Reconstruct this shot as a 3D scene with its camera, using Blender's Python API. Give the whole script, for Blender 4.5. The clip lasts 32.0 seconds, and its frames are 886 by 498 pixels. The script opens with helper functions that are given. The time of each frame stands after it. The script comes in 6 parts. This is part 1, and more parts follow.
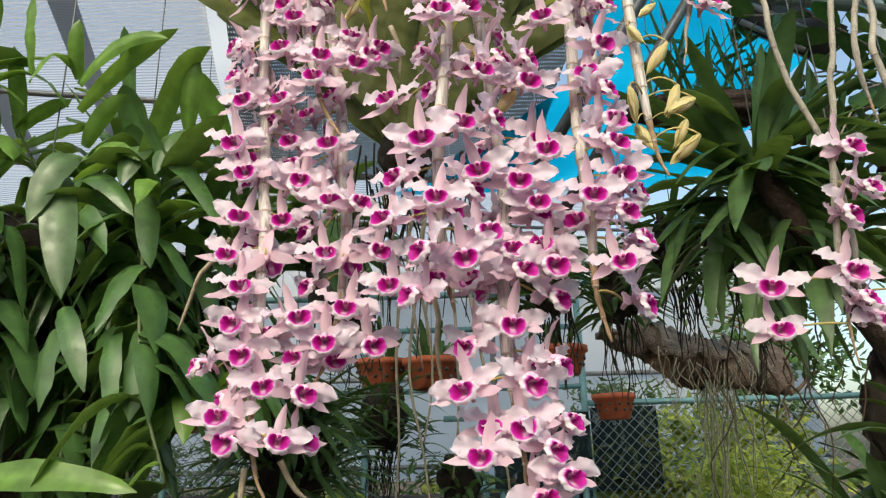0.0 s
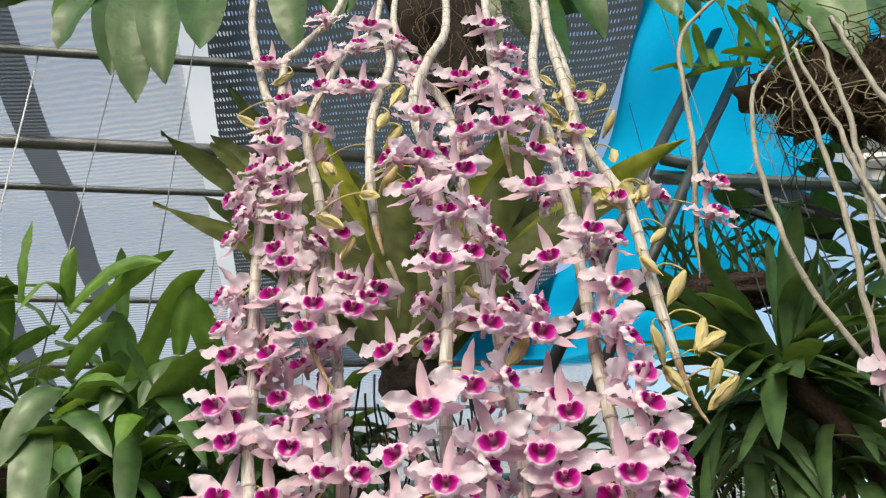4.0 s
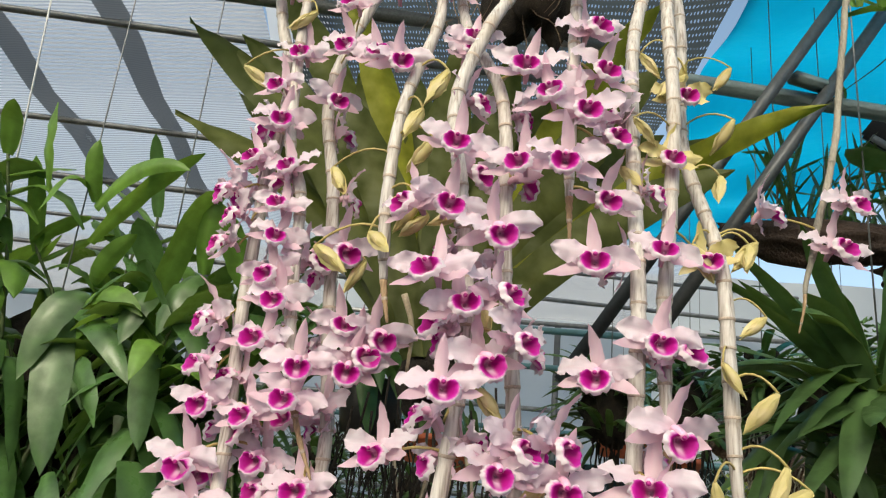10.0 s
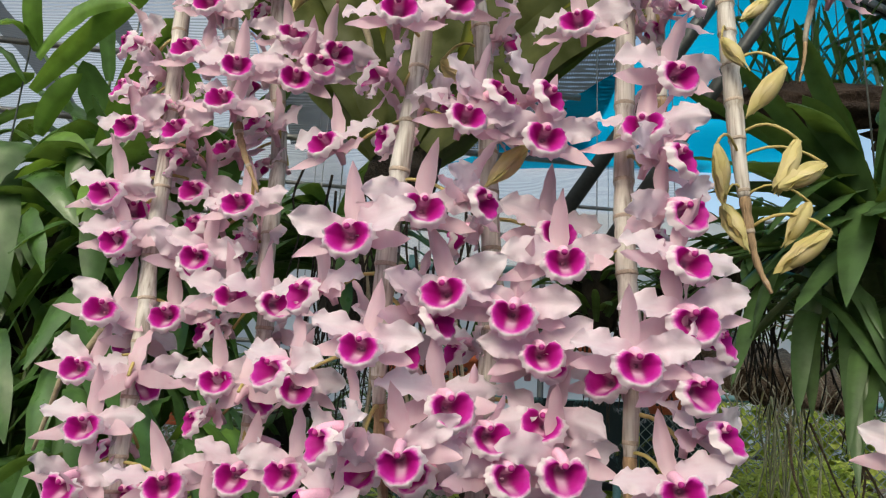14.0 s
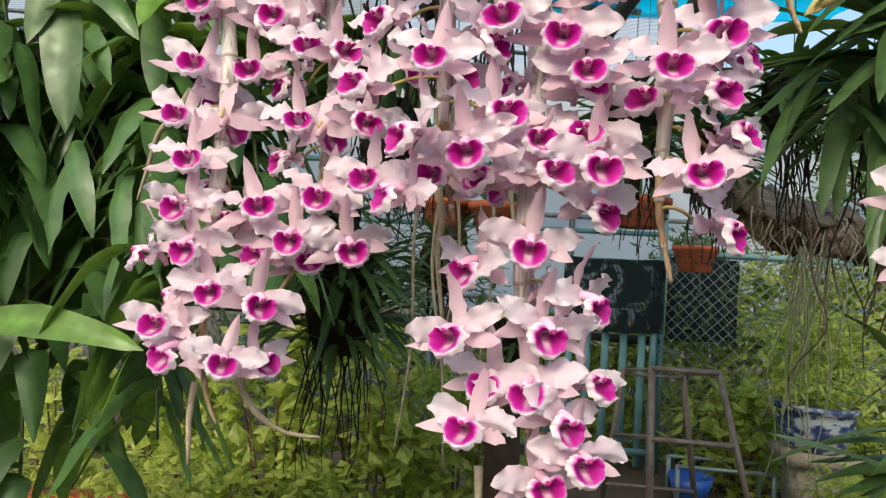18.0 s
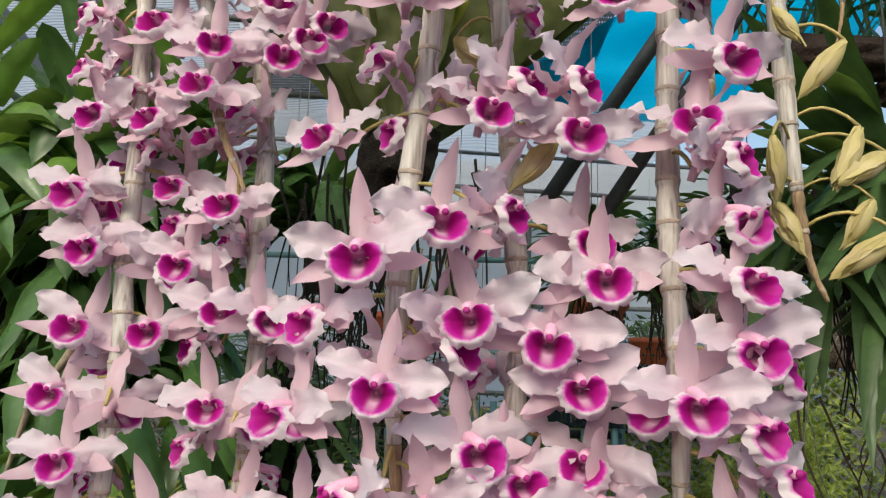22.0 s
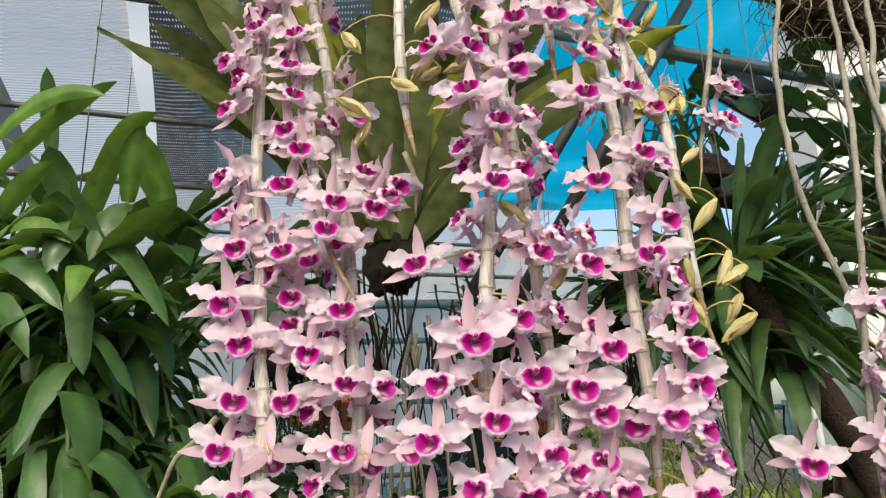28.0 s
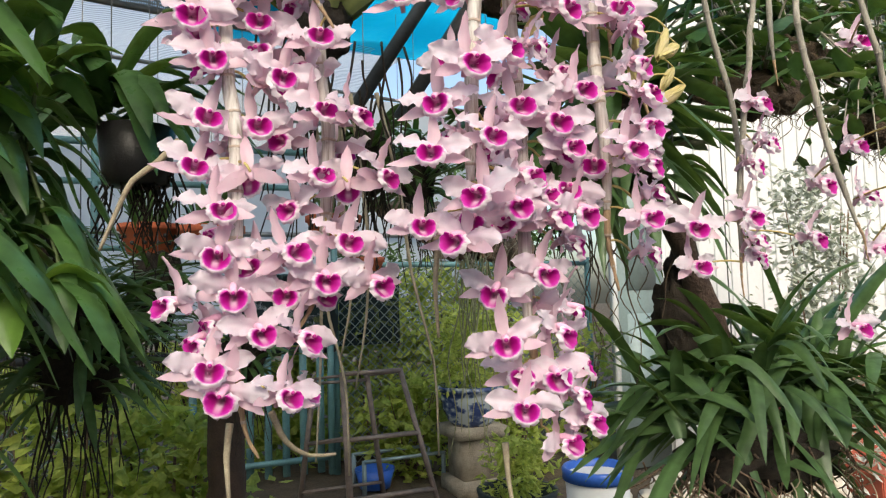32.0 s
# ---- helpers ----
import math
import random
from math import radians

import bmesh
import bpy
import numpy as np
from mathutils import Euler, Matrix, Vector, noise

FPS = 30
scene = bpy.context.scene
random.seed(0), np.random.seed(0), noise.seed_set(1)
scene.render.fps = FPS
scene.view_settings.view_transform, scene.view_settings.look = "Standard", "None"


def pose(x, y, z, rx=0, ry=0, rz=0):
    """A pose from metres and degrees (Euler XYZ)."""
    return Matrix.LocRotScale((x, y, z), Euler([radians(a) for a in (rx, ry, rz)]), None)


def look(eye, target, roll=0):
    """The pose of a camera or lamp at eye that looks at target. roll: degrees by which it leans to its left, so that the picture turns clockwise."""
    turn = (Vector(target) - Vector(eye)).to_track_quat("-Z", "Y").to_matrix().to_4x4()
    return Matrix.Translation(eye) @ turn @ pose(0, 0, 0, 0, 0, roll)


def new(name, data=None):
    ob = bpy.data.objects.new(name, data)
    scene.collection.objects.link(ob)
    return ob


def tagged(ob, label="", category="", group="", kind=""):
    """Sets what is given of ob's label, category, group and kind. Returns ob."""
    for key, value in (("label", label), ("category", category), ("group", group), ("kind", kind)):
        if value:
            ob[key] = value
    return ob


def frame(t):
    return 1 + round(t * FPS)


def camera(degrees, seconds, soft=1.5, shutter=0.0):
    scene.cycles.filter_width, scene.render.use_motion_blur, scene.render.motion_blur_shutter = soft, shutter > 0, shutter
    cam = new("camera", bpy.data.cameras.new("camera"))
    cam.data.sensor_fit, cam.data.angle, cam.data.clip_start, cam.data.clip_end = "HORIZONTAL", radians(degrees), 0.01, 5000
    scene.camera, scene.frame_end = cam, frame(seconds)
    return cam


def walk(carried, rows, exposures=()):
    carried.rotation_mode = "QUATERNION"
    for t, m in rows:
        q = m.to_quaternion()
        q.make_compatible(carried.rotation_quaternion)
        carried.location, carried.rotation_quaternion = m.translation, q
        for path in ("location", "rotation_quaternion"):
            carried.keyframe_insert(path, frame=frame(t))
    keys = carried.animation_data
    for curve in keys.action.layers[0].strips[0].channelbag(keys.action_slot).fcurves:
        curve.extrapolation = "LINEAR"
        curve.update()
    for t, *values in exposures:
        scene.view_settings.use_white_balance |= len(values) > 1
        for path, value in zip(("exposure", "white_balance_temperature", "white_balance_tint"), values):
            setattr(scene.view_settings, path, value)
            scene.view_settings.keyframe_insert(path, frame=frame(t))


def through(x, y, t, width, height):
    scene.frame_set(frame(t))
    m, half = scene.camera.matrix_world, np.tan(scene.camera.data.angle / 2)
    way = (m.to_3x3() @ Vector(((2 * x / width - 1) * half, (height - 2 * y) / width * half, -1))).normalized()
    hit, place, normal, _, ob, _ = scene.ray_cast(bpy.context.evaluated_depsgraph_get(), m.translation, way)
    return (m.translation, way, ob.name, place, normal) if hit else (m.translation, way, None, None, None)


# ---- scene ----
cam = camera(66.3, 32.0, 1.2)
ROWS = [
    (0, 0.0026, -0.0382, 1.3889, 107.07, 1.66, 0.34),
    (0.5, 0.0019, -0.0255, 1.4018, 109.82, 2.56, -0.43),
    (1, 0.0054, -0.0198, 1.4121, 111.17, 2.53, -0.33),
    (1.5, 0.0042, -0.0189, 1.4226, 111.58, 2.20, 0.19),
    (2, 0.0021, -0.0138, 1.4303, 112.58, 2.75, 0.43),
    (2.5, 0.0016, -0.0038, 1.4396, 113.77, 3.06, 0.76),
    (3, 0.0029, -0.0004, 1.4558, 115.49, 3.77, 1.27),
    (3.5, 0.0073, -0.0003, 1.4827, 118.82, 4.32, 1.89),
    (4, 0.0064, -0.0021, 1.5011, 121.18, 3.92, 1.77),
    (4.5, 0.0046, -0.0061, 1.5154, 123.52, 3.65, 1.89),
    (6.5, -0.0192, 0.0185, 1.5706, 124.77, 3.28, -1.97),
    (7, -0.0081, 0.0389, 1.6259, 122.94, 1.92, -2.26),
    (7.5, 0.0028, 0.0333, 1.6891, 120.43, 1.17, -2.64),
    (8, 0.0131, 0.0259, 1.7469, 117.82, -0.07, -1.28),
    (8.5, 0.0247, 0.0362, 1.7810, 113.92, -2.10, 0.73),
    (9, 0.0228, 0.0346, 1.8023, 110.53, -4.62, 2.14),
    (9.5, 0.0405, 0.0432, 1.7934, 107.33, -5.27, 4.49),
    (10, 0.0539, 0.0603, 1.7769, 105.97, -5.29, 5.06),
    (10.5, 0.0629, 0.0696, 1.7577, 104.88, -5.60, 4.39),
    (11, 0.0664, 0.0812, 1.7379, 104.06, -4.53, 3.96),
    (11.5, 0.0671, 0.0989, 1.7127, 103.70, -4.16, 3.26),
    (12, 0.0700, 0.1110, 1.6889, 103.27, -4.13, 3.61),
    (12.5, 0.0707, 0.1208, 1.6667, 103.16, -3.69, 3.49),
    (13, 0.0667, 0.1389, 1.6383, 102.66, -3.33, 2.84),
    (13.5, 0.0732, 0.1669, 1.6085, 103.40, -2.85, 3.43),
    (14, 0.0726, 0.1850, 1.5884, 103.31, -3.09, 4.25),
    (14.5, 0.0763, 0.1903, 1.5664, 103.65, -2.92, 5.06),
    (15, 0.0729, 0.1932, 1.5453, 101.67, -3.15, 5.01),
    (15.5, 0.0719, 0.1832, 1.5362, 98.49, -4.24, 3.64),
    (17.5, 0.0504, 0.1418, 1.4863, 92.78, -3.71, 5.66),
    (18, 0.0647, 0.1355, 1.4825, 92.38, -3.48, 6.84),
    (18.5, 0.0841, 0.1417, 1.4960, 92.58, -3.79, 9.19),
    (19, 0.1058, 0.1470, 1.5126, 94.02, -3.88, 10.78),
    (19.5, 0.1057, 0.1548, 1.5302, 94.99, -4.05, 11.37),
    (20, 0.0979, 0.1779, 1.5476, 97.06, -4.66, 9.62),
    (20.5, 0.0776, 0.2179, 1.5627, 99.69, -4.89, 6.83),
    (21, 0.0725, 0.2484, 1.5754, 100.00, -4.19, 5.98),
    (21.5, 0.0598, 0.2554, 1.5992, 98.67, -2.07, 4.05),
    (22, 0.0470, 0.2310, 1.6350, 99.15, -1.89, 3.06),
    (22.5, 0.0377, 0.2078, 1.6782, 100.75, -2.60, 3.08),
    (23, 0.0156, 0.1907, 1.7077, 103.23, -2.63, 2.00),
    (23.5, 0.0060, 0.1800, 1.7328, 106.21, -2.11, 1.07),
    (24, 0.0110, 0.1657, 1.7398, 107.53, -2.03, 1.35),
    (24.5, 0.0072, 0.1543, 1.7513, 108.91, -2.67, 4.90),
    (26.5, -0.0355, 0.0619, 1.6453, 112.47, -0.62, 1.16),
    (27, -0.0717, 0.0364, 1.6241, 109.81, 0.43, -4.33),
    (27.5, -0.0939, 0.0206, 1.6116, 107.50, 1.70, -6.19),
    (28, -0.1133, 0.0135, 1.6040, 105.91, 2.23, -7.56),
    (28.5, -0.1401, 0.0194, 1.5896, 103.78, 1.61, -10.18),
    (29, -0.1590, 0.0412, 1.5718, 101.58, 1.87, -12.38),
    (29.5, -0.1758, 0.0579, 1.5463, 99.36, 2.00, -15.07),
    (30, -0.1896, 0.0671, 1.5285, 97.80, 2.22, -17.32),
    (30.5, -0.2069, 0.0690, 1.5209, 97.00, 2.31, -19.42),
    (31, -0.2188, 0.0648, 1.5168, 96.66, 1.90, -21.73),
    (31.5, -0.2359, 0.0587, 1.5035, 95.14, 1.58, -22.57),
    (32, -0.2580, 0.0529, 1.4867, 94.07, 1.67, -22.92),
]
walk(cam, [(t, pose(x, y, z, rx, ry, rz)) for t, x, y, z, rx, ry, rz in ROWS], exposures=[(0, -0.10, 7100, 2), (4, -0.20, 7100, 2), (8, -0.36, 7200, 0), (11, -0.26, 7100, 1), (14, -0.42, 7050, 1), (18, -0.06, 7100, 1), (22, -0.48, 6950, 2), (24, -0.38, 7000, 0), (28, -0.24, 7050, 3), (32, -0.12, 6950, 4)])

# world and sun: bright hazy day, filtered by the shade roof
world = bpy.data.worlds.new("sky")
scene.world = world
world.use_nodes = True
wn = world.node_tree.nodes
sky = wn.new("ShaderNodeTexSky")
sky.sky_type = 'NISHITA'
sky.sun_disc = False
sky.sun_elevation = radians(37.9)
sky.sun_rotation = radians(194.6)
sky.air_density, sky.dust_density = 1.0, 4.0
world.node_tree.links.new(sky.outputs[0], wn["Background"].inputs[0])
wn["Background"].inputs[1].default_value = 0.315
sun = new("sun", bpy.data.lights.new("sun", 'SUN'))
sun.data.energy, sun.data.angle, sun.data.color = 1.22, radians(20), (1.0, 0.98, 0.965)
sun.matrix_world = look((-1.2, -4.6, 3.7), (0, 0, 0))


# ---- node helpers ----
def mat(name):
    m = bpy.data.materials.new(name)
    m.use_nodes = True
    nt = m.node_tree
    bsdf = nt.nodes["Principled BSDF"]
    return m, nt, bsdf


def ramp(nt, fac, stops):
    r = nt.nodes.new("ShaderNodeValToRGB")
    el = r.color_ramp.elements
    while len(el) < len(stops):
        el.new(0.5)
    for e, (p, c) in zip(el, stops):
        e.position, e.color = p, (*c, 1)
    nt.links.new(fac, r.inputs[0])
    return r.outputs[0]


def noise_tex(nt, scale, detail=4, coord="Object", stretch=(1, 1, 1)):
    tc = nt.nodes.new("ShaderNodeTexCoord")
    mp = nt.nodes.new("ShaderNodeMapping")
    mp.inputs["Scale"].default_value = stretch
    n = nt.nodes.new("ShaderNodeTexNoise")
    n.inputs["Scale"].default_value, n.inputs["Detail"].default_value = scale, detail
    nt.links.new(tc.outputs[coord], mp.inputs[0])
    nt.links.new(mp.outputs[0], n.inputs["Vector"])
    return n.outputs["Fac"]


def mixc(nt, fac, a, b, mode='MIX'):
    m = nt.nodes.new("ShaderNodeMix")
    m.data_type, m.blend_type = 'RGBA', mode
    for i, v in ((0, fac), (6, a), (7, b)):
        if isinstance(v, (int, float)):
            m.inputs[i].default_value = v
        elif isinstance(v, tuple):
            m.inputs[i].default_value = (*v, 1)
        else:
            nt.links.new(v, m.inputs[i])
    return m.outputs[2]


def bump(nt, bsdf, height, strength=0.4, dist=0.002):
    b = nt.nodes.new("ShaderNodeBump")
    b.inputs["Strength"].default_value, b.inputs["Distance"].default_value = strength, dist
    nt.links.new(height, b.inputs["Height"])
    nt.links.new(b.outputs[0], bsdf.inputs["Normal"])


def rand(nt):
    return nt.nodes.new("ShaderNodeObjectInfo").outputs["Random"]


def thin(nt, bsdf, colour, amount):
    """Lets light through a thin sheet such as a petal, a leaf or a net."""
    tr = nt.nodes.new("ShaderNodeBsdfTranslucent")
    mx = nt.nodes.new("ShaderNodeMixShader")
    mx.inputs[0].default_value = amount
    if isinstance(colour, tuple):
        tr.inputs[0].default_value = (*colour, 1)
    else:
        nt.links.new(colour, tr.inputs[0])
    out = nt.nodes["Material Output"]
    nt.links.new(bsdf.outputs[0], mx.inputs[1])
    nt.links.new(tr.outputs[0], mx.inputs[2])
    nt.links.new(mx.outputs[0], out.inputs[0])
    return mx


def plain(name, col, rough=0.6, vary=0.25, scale=6.0, metal=0.0, bumps=0.3, dist=0.002, stretch=(1, 1, 1)):
    m, nt, b = mat(name)
    n1 = noise_tex(nt, scale, 5, stretch=stretch)
    n2 = noise_tex(nt, scale * 9, 3, stretch=stretch)
    lo = tuple(c * (1 - vary) for c in col)
    hi = tuple(min(1, c * (1 + vary)) for c in col)
    c1 = ramp(nt, n1, [(0.3, lo), (0.7, hi)])
    c2 = mixc(nt, 0.35, c1, ramp(nt, n2, [(0.35, lo), (0.65, hi)]))
    nt.links.new(c2, b.inputs["Base Color"])
    b.inputs["Roughness"].default_value, b.inputs["Metallic"].default_value = rough, metal
    bump(nt, b, n2, bumps, dist)
    return m


def leaf_mat(name, lo, hi, through=0.3, rough=0.35):
    m, nt, b = mat(name)
    r = rand(nt)
    n = noise_tex(nt, 7, 4)
    isl = nt.nodes.new("ShaderNodeNewGeometry").outputs["Random Per Island"]
    base = mixc(nt, 0.55, ramp(nt, r, [(0.0, lo), (1.0, hi)]), ramp(nt, isl, [(0.0, tuple(c * 0.7 for c in lo)), (0.6, lo), (1.0, tuple(min(1, c * 1.25) for c in hi))]))
    col = mixc(nt, n, base, tuple(min(1, c * 1.5) for c in hi))
    att = nt.nodes.new("ShaderNodeAttribute")
    att.attribute_name = "mid"
    col = mixc(nt, att.outputs["Fac"], col, tuple(min(1, c * 1.6 + 0.01) for c in hi))
    fine = noise_tex(nt, 34, 6)
    col = mixc(nt, ramp(nt, fine, [(0.38, (0, 0, 0)), (0.68, (0.55, 0.55, 0.55))]), col, tuple(c * 0.45 for c in lo))
    col = mixc(nt, ramp(nt, noise_tex(nt, 13, 3), [(0.58, (0, 0, 0)), (0.75, (0.35, 0.35, 0.35))]), col, tuple(min(1, c * 1.3 + 0.03) for c in hi))
    nt.links.new(col, b.inputs["Base Color"])
    nt.links.new(ramp(nt, fine, [(0.35, (rough * 0.8,) * 3), (0.7, (min(1, rough * 1.6),) * 3)]), b.inputs["Roughness"])
    bump(nt, b, noise_tex(nt, 60, 4, stretch=(1, 0.3, 1)), 0.4, 0.0025)
    thin(nt, b, mixc(nt, 0.5, col, (0.22, 0.34, 0.03)), through)
    return m


# petal: near white, flushed with pink towards the heart
petal, nt, b = mat("petal")
att = nt.nodes.new("ShaderNodeAttribute")
att.attribute_name = "tip"
pc = ramp(nt, att.outputs["Fac"], [(0.0, (0.76, 0.42, 0.56)), (0.25, (0.78, 0.58, 0.70)), (0.55, (0.80, 0.68, 0.78)), (0.9, (0.81, 0.74, 0.82))])
pc = mixc(nt, noise_tex(nt, 55, 4, stretch=(1, 1, 0.4)), pc, (0.83, 0.77, 0.84))
pc = mixc(nt, ramp(nt, noise_tex(nt, 330, 2, stretch=(0.25, 1, 1)), [(0.45, (0, 0, 0)), (0.75, (0.35, 0.35, 0.35))]), pc, (0.74, 0.53, 0.64))
pc = mixc(nt, ramp(nt, rand(nt), [(0.0, (0, 0, 0)), (1.0, (0.34, 0.34, 0.34))]), pc, (0.79, 0.57, 0.69))
nt.links.new(pc, b.inputs["Base Color"])
b.inputs["Roughness"].default_value = 0.42
b.inputs["Sheen Weight"].default_value = 0.285
bump(nt, b, noise_tex(nt, 110, 5, stretch=(0.6, 1, 1)), 0.65, 0.0018)
thin(nt, b, pc, 0.42)

# sepal: the same flesh, pinker
sepal, nt, b = mat("sepal")
att = nt.nodes.new("ShaderNodeAttribute")
att.attribute_name = "tip"
pc = ramp(nt, att.outputs["Fac"], [(0.0, (0.78, 0.50, 0.60)), (0.5, (0.79, 0.57, 0.68)), (1.0, (0.76, 0.48, 0.62))])
pc = mixc(nt, noise_tex(nt, 60, 4), pc, (0.79, 0.63, 0.70))
pc = mixc(nt, ramp(nt, noise_tex(nt, 300, 2, stretch=(1, 1, 0.2)), [(0.45, (0, 0, 0)), (0.75, (0.3, 0.3, 0.3))]), pc, (0.78, 0.46, 0.60))
nt.links.new(pc, b.inputs["Base Color"])
b.inputs["Roughness"].default_value = 0.45
bump(nt, b, noise_tex(nt, 200, 3, stretch=(1, 1, 0.25)), 0.4, 0.0008)
thin(nt, b, pc, 0.42)

# lip: two deep magenta lobes parted by a pale band, frilled white rim
lip_mat, nt, b = mat("lip")
att = nt.nodes.new("ShaderNodeAttribute")
att.attribute_name = "tip"
fray = nt.nodes.new("ShaderNodeMath")
fray.operation = 'MULTIPLY_ADD'
nt.links.new(noise_tex(nt, 420, 2), fray.inputs[0])
fray.inputs[1].default_value = 0.16
nt.links.new(att.outputs["Fac"], fray.inputs[2])
lc = ramp(nt, fray.outputs[0], [(0.10, (0.30, 0.001, 0.14)), (0.50, (0.46, 0.003, 0.26)), (0.70, (0.56, 0.02, 0.37)), (0.79, (0.74, 0.30, 0.60)), (0.87, (0.86, 0.80, 0.85))])
att = nt.nodes.new("ShaderNodeAttribute")
att.attribute_name = "mid"
lc = mixc(nt, att.outputs["Fac"], lc, (0.84, 0.56, 0.74))
nt.links.new(lc, b.inputs["Base Color"])
b.inputs["Roughness"].default_value = 0.6
b.inputs["Specular IOR Level"].default_value = 0.285
bump(nt, b, noise_tex(nt, 300, 2), 0.3, 0.0005)
thin(nt, b, lc, 0.35)

column_mat = plain("flower_column", (0.80, 0.45, 0.62), 0.6, 0.15, 120)
anther_mat = plain("anther_cap", (0.38, 0.01, 0.20), 0.6, 0.3, 160)
stalk_mat = plain("flower_stalk", (0.42, 0.34, 0.12), 0.5, 0.3, 80)
pod_mat, nt, b = mat("faded_bud")
pc = ramp(nt, noise_tex(nt, 45, 4), [(0.3, (0.50, 0.44, 0.14)), (0.55, (0.66, 0.57, 0.27)), (0.78, (0.76, 0.64, 0.46))])
pc = mixc(nt, ramp(nt, rand(nt), [(0.0, (0, 0, 0)), (1.0, (0.6, 0.6, 0.6))]), pc, (0.60, 0.53, 0.25))
nt.links.new(pc, b.inputs["Base Color"])
b.inputs["Roughness"].default_value = 0.5
bump(nt, b, noise_tex(nt, 160, 3, stretch=(1, 1, 0.2)), 0.5, 0.001)
thin(nt, b, pc, 0.25)

cane_mat, nt, b = mat("cane_sheath")
n1 = noise_tex(nt, 420, 4, stretch=(1, 1, 0.06))
n2 = noise_tex(nt, 26, 5)
cc = ramp(nt, n1, [(0.32, (0.27, 0.235, 0.21)), (0.46, (0.47, 0.44, 0.41)), (0.66, (0.60, 0.575, 0.55))])
cc = mixc(nt, ramp(nt, n2, [(0.52, (0, 0, 0)), (0.76, (0.6, 0.6, 0.6))]), cc, (0.36, 0.29, 0.21))
nt.links.new(cc, b.inputs["Base Color"])
b.inputs["Roughness"].default_value = 0.55
bump(nt, b, n1, 0.5, 0.0012)
dry_mat = plain("dry_cane_tip", (0.32, 0.22, 0.13), 0.8, 0.45, 90, bumps=0.7, stretch=(1, 1, 0.15))
ring_mat = plain("node_ring", (0.40, 0.33, 0.27), 0.8, 0.4, 90)
bare_mat = plain("bare_cane", (0.27, 0.25, 0.205), 0.65, 0.45, 70, bumps=0.5, stretch=(1, 1, 0.2))
fibre_mat = plain("brown_root_fibre", (0.095, 0.064, 0.040), 0.95, 0.6, 70, bumps=1.0, dist=0.008)
root_mat = plain("dark_roots", (0.034, 0.025, 0.017), 0.95, 0.7, 60, bumps=1.0, dist=0.01)
aerial_mat = plain("aerial_root", (0.34, 0.29, 0.20), 0.8, 0.4, 60)
bark_mat = plain("driftwood_bark", (0.20, 0.135, 0.092), 0.9, 0.65, 16, bumps=1.0, dist=0.02, stretch=(0.4, 1, 1))
strap_mat = leaf_mat("strap_leaf", (0.038, 0.096, 0.031), (0.076, 0.160, 0.048), 0.27, 0.32)
bright_leaf = leaf_mat("bright_leaf", (0.08, 0.18, 0.035), (0.15, 0.28, 0.05), 0.38)
fan_leaf = leaf_mat("fan_leaf", (0.026, 0.042, 0.010), (0.085, 0.095, 0.014), 0.38, 0.65)
dark_leaf = leaf_mat("dark_leaf", (0.036, 0.080, 0.031), (0.076, 0.144, 0.050), 0.25)
# shrub green lightened well past real foliage, replacing sun the roof keeps off
sun_toned_bush_leaf = leaf_mat("sun_toned_bush_leaf", (0.13, 0.29, 0.045), (0.66, 0.78, 0.190), 0.66)
low_leaf = leaf_mat("arching_leaf", (0.035, 0.076, 0.028), (0.076, 0.138, 0.048), 0.24)
yellow_leaf = leaf_mat("yellowing_leaf", (0.16, 0.18, 0.012), (0.26, 0.27, 0.02), 0.45, 0.6)
stem_mat = plain("green_stem", (0.07, 0.10, 0.035), 0.6, 0.4, 40)
silver_leaf = leaf_mat("silver_leaf", (0.34, 0.37, 0.34), (0.46, 0.48, 0.44), 0.3)
top_leaf = leaf_mat("hanging_leaf", (0.016, 0.050, 0.010), (0.032, 0.085, 0.018), 0.06, 0.34)
top_leaf.node_tree.nodes["Principled BSDF"].inputs["Specular IOR Level"].default_value = 0.28
steel_mat = plain("grey_steel", (0.10, 0.11, 0.12), 0.5, 0.3, 12, metal=0.3)
teal_mat = plain("teal_paint", (0.10, 0.22, 0.24), 0.5, 0.3, 10)
pipe_mat = plain("galvanised_pipe", (0.22, 0.23, 0.24), 0.45, 0.35, 18, metal=0.5)
clay_mat = plain("terracotta", (0.40, 0.10, 0.045), 0.85, 0.3, 14, bumps=0.5)
soil_mat = plain("garden_soil", (0.075, 0.055, 0.035), 0.95, 0.5, 5, bumps=1.0, dist=0.02)
white_wall = plain("white_render", (0.58, 0.60, 0.62), 0.8, 0.06, 3, bumps=0.2)
black_mat = plain("black_plastic", (0.02, 0.02, 0.022), 0.45, 0.4, 20)
tarp_mat, nt, b = mat("blue_tarpaulin")
tcl = ramp(nt, noise_tex(nt, 3, 5), [(0.3, (0.0, 0.16, 0.36)), (0.7, (0.0, 0.26, 0.50))])
nt.links.new(tcl, b.inputs["Base Color"])
b.inputs["Roughness"].default_value = 0.4
bump(nt, b, noise_tex(nt, 8, 5), 0.6, 0.03)
thin(nt, b, (0.0, 0.36, 0.62), 0.75)


